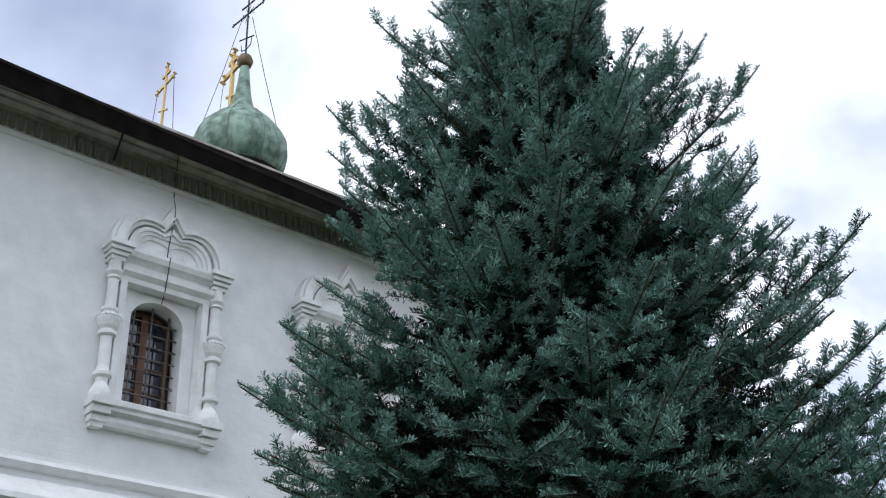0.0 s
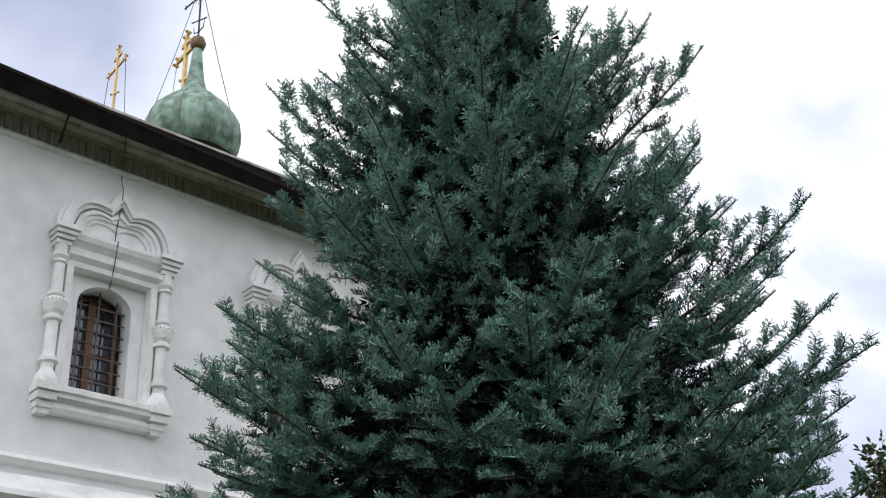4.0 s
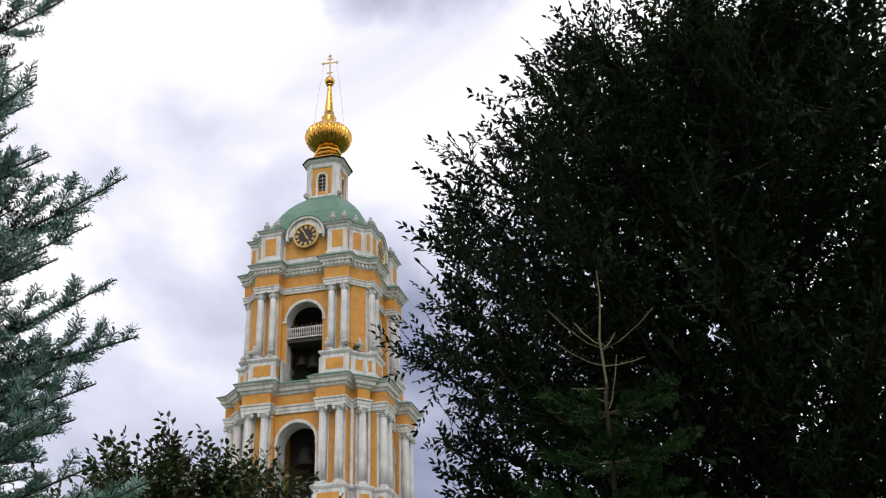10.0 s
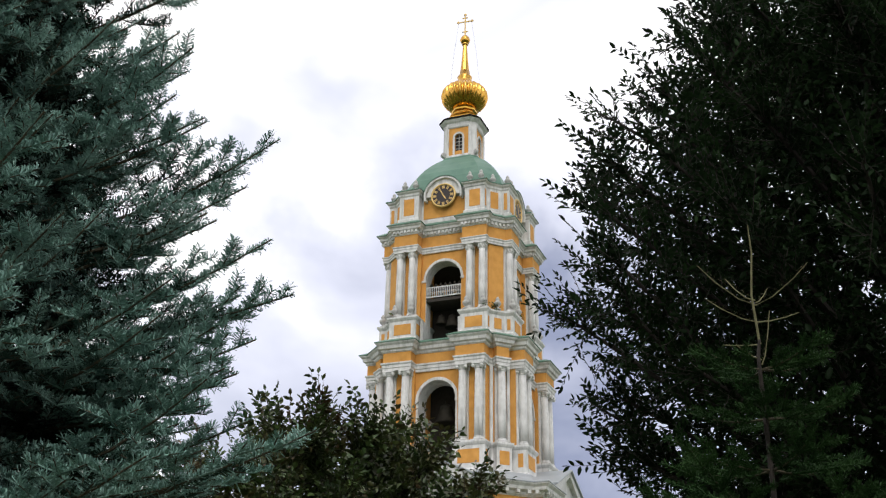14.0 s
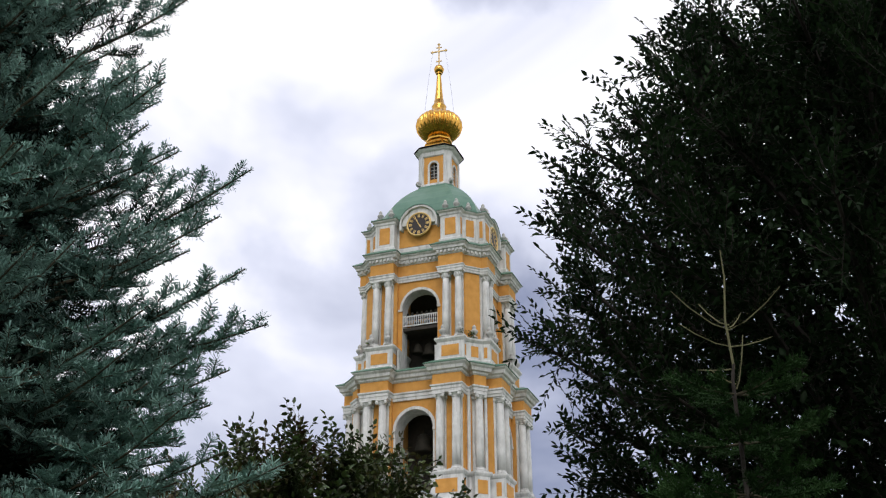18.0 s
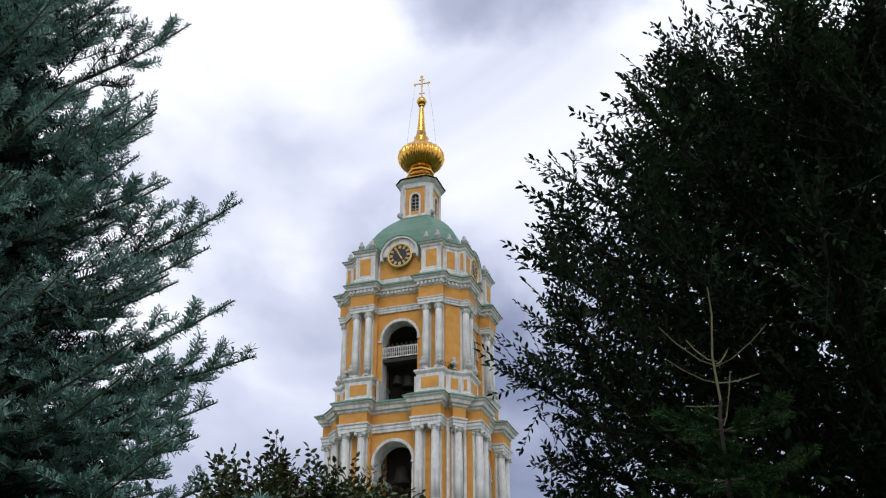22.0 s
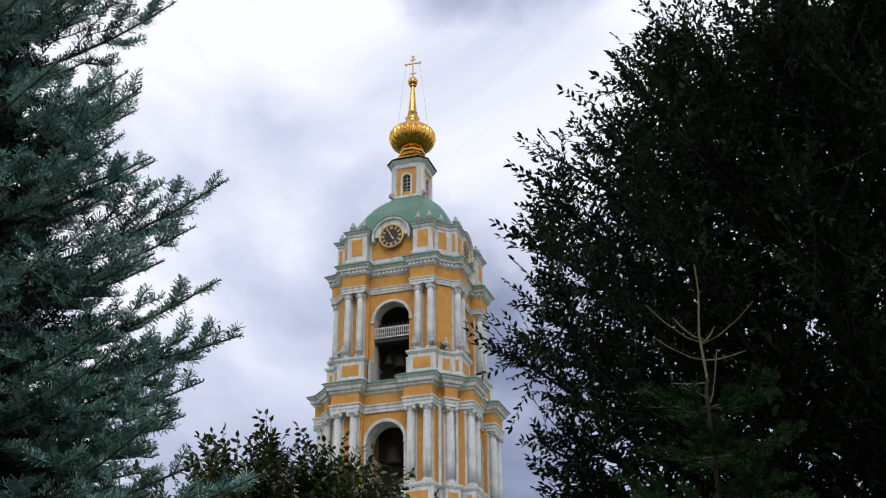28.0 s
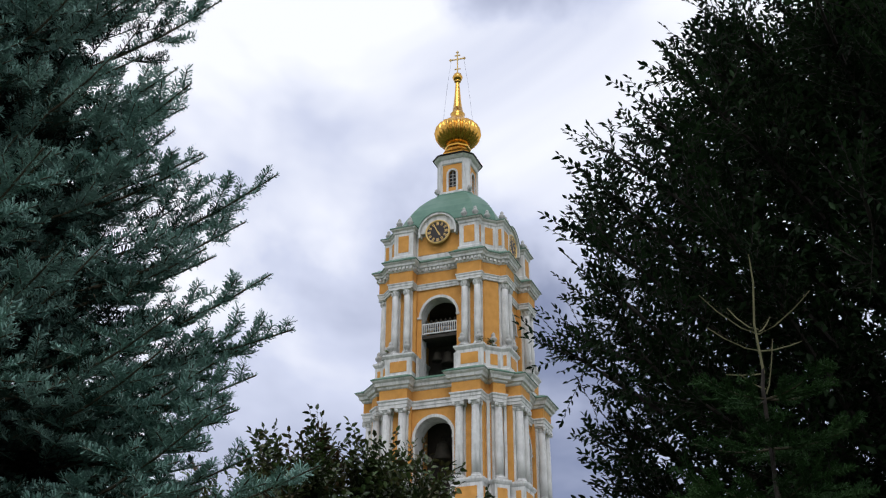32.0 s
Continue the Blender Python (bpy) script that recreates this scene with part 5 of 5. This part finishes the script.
def fir_branch(az, reach, z, steeper=0.0):
    """A whole branch whose tip stands reach metres off the trunk's line at the height z."""
    rise = radians(float(np.interp(z, (1.0, 2.4, 3.4, 4.4, 5.4, 8.5), (0, 7, 17, 26, 36, 50))) + steeper + rng.normal(0, 4))
    droop = radians(float(np.interp(z, (0.5, 3.0, 6.0), (17, 14, 6)))) * (0.75 if steeper else 1)
    length = reach / math.cos(rise * 0.8)
    wood, young, old, inner, lead, pts = fir_limb(np.zeros(3), az, length, rise, droop)
    shift = np.array([FX + math.cos(az) * reach, FY + math.sin(az) * reach, z]) - pts[-1]
    pts = pts + shift
    for rows in (wood, young, old, inner, lead):
        if len(rows):
            rows[:, :3] += shift
            rows[:, 3:6] += shift
    stem = tube(bmesh.new(), [tuple(q) for q in pts[::2]], [0.011 * (1 - i / 7.6) + 0.0022 for i in range(8)], 6)
    br = part("branch", stem, M_TWIG, fir)
    if len(wood):
        part("side_stem", twigs_mesh(wood, 0.003, "side_stem", M_TWIG), M_TWIG, br, kind="stuff")
    near = math.cos(az - VIEWED) > -0.45 and 1.3 < z < 6.5
    # Darker classes further in paint the crown's shade on top of needle age.
    for name, rows, mat, many, long in (("foliage", young, M_NEEDLE, 1200, 0.031), ("old_shaded_foliage", old, M_MIDNEEDLE, 820, 0.029), ("inner_foliage", inner, M_INNERNEEDLE, 340, 0.032), ("leading_shoot", lead, M_NEEDLE, 700, 0.016)):
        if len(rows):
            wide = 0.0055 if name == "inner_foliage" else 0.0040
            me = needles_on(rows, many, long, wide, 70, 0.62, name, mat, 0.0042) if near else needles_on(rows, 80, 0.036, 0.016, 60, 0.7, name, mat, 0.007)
            part(name, me, mat, br, {"old_shaded_foliage": "older green needles, darkened for crown shade", "inner_foliage": "oldest inner needles, crown shade put into their colour"}.get(name, ""), kind="stuff")


k, z = 0, 0.5
while z < FIR_TOP - 0.1:
    az = k * 2.39996 + rng.normal(0, 0.12)
    front = math.cos(az - VIEWED)
    reach = fir_radius(z) * (rng.uniform(0.55, 0.75) if k % 4 == 3 else rng.uniform(0.80, 1.06))
    if front > 0.5 and 2.70 < z < 2.90:
        reach *= 0.66
    reach *= 1 - 0.16 * max(0, math.cos(az + 0.35)) * min(1, max(0, (z - 2.9) / 0.6))
    fir_branch(az, reach, z)
    k += 1
    z += 0.0178 if 1.3 < z < 6.4 else 0.038
# long limbs that stand out of the outline: bearing in degrees, reach, height of the tip
for deg, reach, z in ((-23, 1.14, 5.07), (-25, 1.04, 4.52), (-25, 1.03, 4.42), (-41, 1.13, 4.34), (-42, 1.09, 4.10), (-38, 1.20, 4.01), (-30, 1.47, 4.03), (-34, 1.37, 3.75), (-37, 1.24, 3.60), (-31, 1.48, 3.55),
                      (-30, 1.58, 3.32), (-33, 1.38, 3.28), (-33, 1.38, 2.97), (-45, 0.71, 5.29), (-37, 0.86, 5.24), (-34, 0.96, 5.21), (-32, 1.00, 4.54), (-29, 1.14, 4.14), (-27, 1.23, 3.67)):
    fir_branch(radians(deg), reach, z, 5)
for deg, reach, z in ((-155, 0.93, 5.51), (-151, 0.83, 5.12), (-161, 1.14, 4.98), (-157, 0.99, 4.99), (-160, 1.13, 4.70), (-159, 1.08, 4.52), (-160, 1.13, 4.31), (-164, 1.30, 3.80), (-166, 1.48, 3.54),
                      (-151, 1.39, 3.66), (-150, 1.35, 3.50), (-154, 1.52, 3.39), (-152, 1.41, 2.76), (-151, 1.39, 2.51), (-150, 1.36, 2.37), (-51, 1.89, 2.58), (-111, 1.42, 2.64), (-104, 1.45, 2.46),
                      (-80, 1.45, 2.32), (-66, 1.60, 2.42), (-58, 1.60, 2.72), (-95, 1.55, 2.38), (-126, 1.50, 2.45), (-44, 1.75, 2.34), (-45, 1.45, 2.88), (-38, 1.50, 2.74), (-60, 1.42, 2.95)):
    fir_branch(radians(deg), reach, z, 5)
for deg, reach, z in ((-38, 1.49, 3.05), (-39, 1.44, 2.91), (-42, 1.36, 3.07), (-43, 1.32, 2.79), (-160, 1.37, 3.18), (-159, 1.32, 3.03), (-158, 1.26, 3.45), (-153, 1.45, 3.11), (-152, 1.42, 3.00), (-151, 1.37, 2.86), (-150, 1.34, 2.62)):
    fir_branch(radians(deg), reach, z)
# old inner twigs and needles round the trunk, near-black colour painting in crown shade
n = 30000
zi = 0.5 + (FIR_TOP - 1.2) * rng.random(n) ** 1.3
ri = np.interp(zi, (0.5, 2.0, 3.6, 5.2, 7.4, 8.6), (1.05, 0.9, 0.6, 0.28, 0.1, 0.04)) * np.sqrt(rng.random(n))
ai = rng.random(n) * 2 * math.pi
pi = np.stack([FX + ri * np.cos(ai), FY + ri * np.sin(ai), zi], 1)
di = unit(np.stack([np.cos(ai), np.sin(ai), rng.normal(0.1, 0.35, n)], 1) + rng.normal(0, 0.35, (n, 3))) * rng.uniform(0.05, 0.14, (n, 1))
part("inner_growth", needles_on(np.hstack([pi, pi + di]), 55, 0.055, 0.022, 60, 0.4, "inner_growth", M_OLDSHADED, 0.004), M_OLDSHADED, fir, "old growth near the trunk, coloured near black for crown shade", kind="stuff")
part("leader", needles_on([(FX, FY, z0, FX, FY, z0 + 0.1) for z0 in np.arange(7.6, FIR_TOP, 0.1)], 250, 0.035, 0.0034, 50, 0.3, "leader", M_NEEDLE), M_NEEDLE, fir)


def leafy_tree(name, label, category, base, z0, rows, limbs, twigs_per_limb, leaf, leaf_w, mat, seed, trunk_r, spray, gap, lean=(0, 0), hollow=0.25, hang=0.0, inside=0):
    """A broadleaf crown: limbs from the trunk, arching twigs out to an uneven surface, leaves to either side along each twig. rows: height and radius of the crown."""
    global rng
    rng = np.random.default_rng(seed)
    t = thing(name, pose(*base, 0), label, category)
    zs, rs = [r[0] for r in rows], [r[1] for r in rows]
    top = zs[-1]
    tr = tube(bmesh.new(), [(0, 0, -0.1), (0.02, 0.0, z0), (0.0, 0.04, (z0 + top) / 2), (0.05, 0.0, top - 0.4)], [trunk_r, trunk_r * 0.8, trunk_r * 0.45, 0.015], 10)
    part("trunk", tr, M_BRANCH, t, smooth=True)
    for k in range(limbs):
        az = k * 2.39996 + rng.normal(0, 0.15)
        ze = zs[0] + (top - zs[0]) * (((k + 0.5) / limbs) ** 0.85)
        reach = float(np.interp(ze, zs, rs)) * rng.uniform(0.87, 1.05)
        zb = max(z0 * 0.8, ze - reach * rng.uniform(0.55, 0.95))
        zb = min(zb, top - 0.6)
        end = np.array([math.cos(az) * reach, math.sin(az) * reach, ze])
        end[:2] += np.array(lean) * min(1, max(0, (ze - 4.0) / 1.6))
        root = np.array([0, 0, zb])
        mid = (root + end) / 2 + np.array([0, 0, 0.12 * reach]) + rng.normal(0, 0.08, 3)
        line = np.array([root * (1 - f) ** 2 + 2 * mid * f * (1 - f) + end * f * f for f in np.linspace(0, 1, 8)])
        limb = part("limb", tube(bmesh.new(), [tuple(p) for p in line], [0.03 * (1 - i / 8.5) + 0.004 for i in range(8)], 6), M_BRANCH, t)
        wood, P, W, U = [], [], [], []
        seen = math.cos(az - math.atan2(-base[1], -base[0])) > -0.25
        for j in range(twigs_per_limb if seen else twigs_per_limb // 2):
            f = rng.uniform(hollow, 1.0) ** 0.72 * 7 if j > 2 else 6.9
            i = min(6, int(f))
            p = line[i] + (line[i + 1] - line[i]) * (f - i)
            ax = unit(line[i + 1] - line[i])
            d = unit(ax * (0.65 if j > 2 else 1.3) + rng.normal(0, 0.52, 3) + np.array([0, 0, 0.16]))
            ln = spray * rng.uniform(0.45, 1.25)
            across = unit(np.cross(d, rng.normal(0, 1, 3)))
            sgn = 1
            for s in range(3):
                p2 = p + d * ln / 3
                wood.append((*p, *p2, 0.0036 - 0.0008 * s, 0.0028 - 0.0008 * s))
                m = max(1, round(ln / 3 / gap))
                f2 = (np.arange(m) + rng.uniform(0.2, 0.8, m))[:, None] / m
                sides = (sgn * (-1.0) ** np.arange(m))[:, None]
                P.append(p + (p2 - p) * f2)
                W.append(unit(d * 0.72 + across * sides * 0.72 + rng.normal(0, 0.24, (m, 3)) + np.array([0, 0, -hang])))
                U.append(np.cross(across, d) * (1 if np.cross(across, d)[2] > 0 else -1) + np.array([0, 0, 0.5]) + rng.normal(0, 0.33, (m, 3)))
                sgn *= (-1) ** m
                p = p2
                d = unit(d + rng.normal(0, 0.12, 3) + np.array([0, 0, 0.10]))
            P.append(p[None])
            W.append(unit(d + np.array([0, 0, -hang]))[None])
            U.append(np.array([[0, 0, 1.0]]) + rng.normal(0, 0.4, (1, 3)))
        P, W, U = np.concatenate(P), np.concatenate(W), np.concatenate(U)
        L = leaf * rng.uniform(0.62, 1.18, len(P))
        part("twig_work", twigs_mesh(wood, 0.004, "twig_work", M_BRANCH), M_BRANCH, limb, kind="stuff")
        part("foliage", leaves_at(P, W, U, L, L * leaf_w, "foliage", mat), mat, limb, kind="stuff")
    # shaded leaves on short spurs within the crown
    zi = zs[0] + (top - zs[0]) * rng.random(inside)
    ri, ai = np.interp(zi, zs, rs) * 0.76 * np.sqrt(rng.random(inside)), 2 * math.pi * rng.random(inside)
    fi = np.clip((zi - 4.0) / 1.6, 0, 1)
    P = np.stack([ri * np.cos(ai) + lean[0] * fi, ri * np.sin(ai) + lean[1] * fi, zi], 1)
    W = rng.normal(0, 1, (inside, 3)) + np.stack([np.cos(ai), np.sin(ai), 0 * ai], 1)
    L = leaf * rng.uniform(1.0, 1.35, inside)
    part("inner_foliage", leaves_at(P, W, UPV + rng.normal(0, 0.6, (inside, 3)), L, L * leaf_w * 1.3, "inner_foliage", mat), mat, t, kind="stuff")
    return t


leafy_tree("plum_tree", "broad plum tree with a dense rounded crown, shade put into its leaf colour", "tree", (6.3, 4.22), 1.6,
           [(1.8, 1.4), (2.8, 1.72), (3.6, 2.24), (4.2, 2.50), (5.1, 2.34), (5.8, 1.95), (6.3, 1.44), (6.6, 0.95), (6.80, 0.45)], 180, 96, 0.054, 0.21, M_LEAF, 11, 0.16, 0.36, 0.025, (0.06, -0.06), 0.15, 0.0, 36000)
leafy_tree("lilac_bush", "tall dense bush with green and reddish pointed leaves", "bush", (3.88, 7.91), 0.5,
           [(0.6, 1.1), (1.5, 1.5), (2.3, 1.72), (3.0, 1.6), (3.45, 1.25), (3.75, 0.8), (3.96, 0.4)], 110, 74, 0.057, 0.27, M_BUSH, 23, 0.08, 0.33, 0.028, (0, 0), 0.25, 0.35, 5000)


def spruce(base, top, label):
    global rng
    rng = np.random.default_rng(5)
    t = thing("young_spruce", pose(*base, 0), label, "spruce")
    part("trunk", tube(bmesh.new(), [(0, 0, -0.05), (0.0, 0, top * 0.5), (-0.01, 0.005, top - 0.55), (0.0, 0, top - 0.48)], [0.024, 0.014, 0.007, 0.006], 8), M_BRANCH, t, "thin grey-brown trunk")
    part("leader", tube(bmesh.new(), [(0.0, 0, top - 0.5), (-0.012, 0.006, top - 0.3), (0.006, 0, top - 0.12), (0.0, 0, top)], [0.0058, 0.0048, 0.004, 0.0022], 6), M_PALETWIG, t, "bare pale leader")
    # bare whorls under the leader: drop below the tip, sideways reach, rise, turn off the broad plane
    bare = [(0.34, -0.21, 0.17, 0.2), (0.32, -0.13, 0.13, -0.6), (0.34, 0.21, 0.14, -0.2), (0.33, 0.08, 0.08, 0.9), (0.41, -0.19, 0.11, 0.1), (0.41, 0.17, 0.05, 0.4),
            (0.50, -0.15, 0.03, -0.4), (0.56, -0.10, 0.05, 0.5), (0.58, 0.05, 0.22, 0.3)]
    for dz, reach, rise, turn in bare:
        p = np.array([0, 0, top - dz])
        az = radians(-48) + turn
        d = np.array([math.cos(az), math.sin(az), 0]) * reach
        pts = [p, p + d * 0.3 + UPV * rise * 0.16, p + d * 0.7 + UPV * rise * 0.58, p + d + UPV * rise]
        part("bare_twig", tube(bmesh.new(), [tuple(q) for q in pts], [0.0034, 0.0028, 0.0024, 0.0016], 5), M_PALETWIG, t)
        bud = [(*(p + d * f + UPV * rise * f), *(p + d * (f + 0.1) + UPV * rise * (f + 0.1))) for f in np.arange(0.1, 0.9, 0.1)]
        part("stub_needle", needles_on(bud, 200, 0.005, 0.002, 50, 0.3, "stub_needle", M_PALETWIG), M_PALETWIG, t, kind="stuff")
    z = top - 0.60
    k = 0
    while z > 0.3:
        r = min(0.95, 0.17 + 0.40 * (top - 0.35 - z))
        for j in range(4):
            az = k * 0.7 + j * math.pi * 0.5 + rng.normal(0, 0.25)
            ln = r * rng.uniform(0.55, 1.3)
            out = np.array([math.cos(az), math.sin(az), 0])
            pts = np.array([np.array([0, 0, z]) + out * ln * f + UPV * ln * (0.32 * f * f - 0.10 * f) for f in np.linspace(0, 1, 9)])
            br = part("branch", tube(bmesh.new(), [tuple(p) for p in pts[::2]], [0.006, 0.005, 0.004, 0.003, 0.002], 5), M_TWIG, t)
            shoots = [(*a, *b) for a, b in zip(pts[1:], pts[2:])]
            s = 0.22 * ln
            while s < ln * 0.95:
                p = pts[0] + (pts[-1] - pts[0]) * s / ln
                i = min(7, int(s / ln * 8))
                p = pts[i] + (pts[i + 1] - pts[i]) * (s / ln * 8 - i)
                ax = unit(pts[i + 1] - pts[i])
                for sg in (1, -1):
                    sl = min(0.22, 0.07 + 0.5 * (ln - s)) * rng.uniform(0.6, 1.2)
                    d = unit(rot_about(ax, UPV, sg * radians(rng.uniform(40, 60))) + UPV * rng.uniform(-0.1, 0.25))
                    shoots.append((*p, *(p + d * sl)))
                    if sl > 0.1:
                        e = unit(rot_about(d, UPV, -sg * radians(45)) + UPV * rng.uniform(0, 0.3))
                        shoots.append((*(p + d * sl * 0.5), *(p + d * sl * 0.5 + e * 0.06)))
                s += rng.uniform(0.10, 0.15)
            part("foliage", needles_on(shoots, 1250, 0.0235, 0.0036, 60, 0.35, "foliage", M_SPRUCE, 0.006), M_SPRUCE, br, kind="stuff")
        z -= 0.19 if z > top - 1.8 else 0.4
        k += 1


spruce((3.19, 2.86), 3.575, "young green spruce with a bare pale leader")

# ---- ground ----
bm = bmesh.new()
bmesh.ops.create_grid(bm, x_segments=40, y_segments=40, size=1800)
ground = part("ground", bm, M_GRASS, None, "mown grass lawn reaching to the horizon", kind="structure")
ground.location.z = 0.0
tagged(ground, category="ground")
path_ob = part("pavement", box(-9, 9, -2.6, 1.4, 0.004, 0.05, 0.01), M_PATH, None, "grey paved path across the lawn", kind="structure")
tagged(path_ob, category="pavement")
# unseen walls added behind the viewer to keep sky light off the trees
for name, size, turn in (("shade_wall_south", (-20, 12, -8.4, -7.4, -0.1, 6.5), -12), ("shade_wall_east", (9.2, 10.2, -9.4, 0.6, -0.1, 10.5), 0)):
    wall = part(name, box(*size), M_PATH, None, "tall plain unseen wall, added to block sky light", kind="structure")
    wall.matrix_world = pose(0, 0, 0, 0, 0, turn)
    tagged(wall, category="wall")
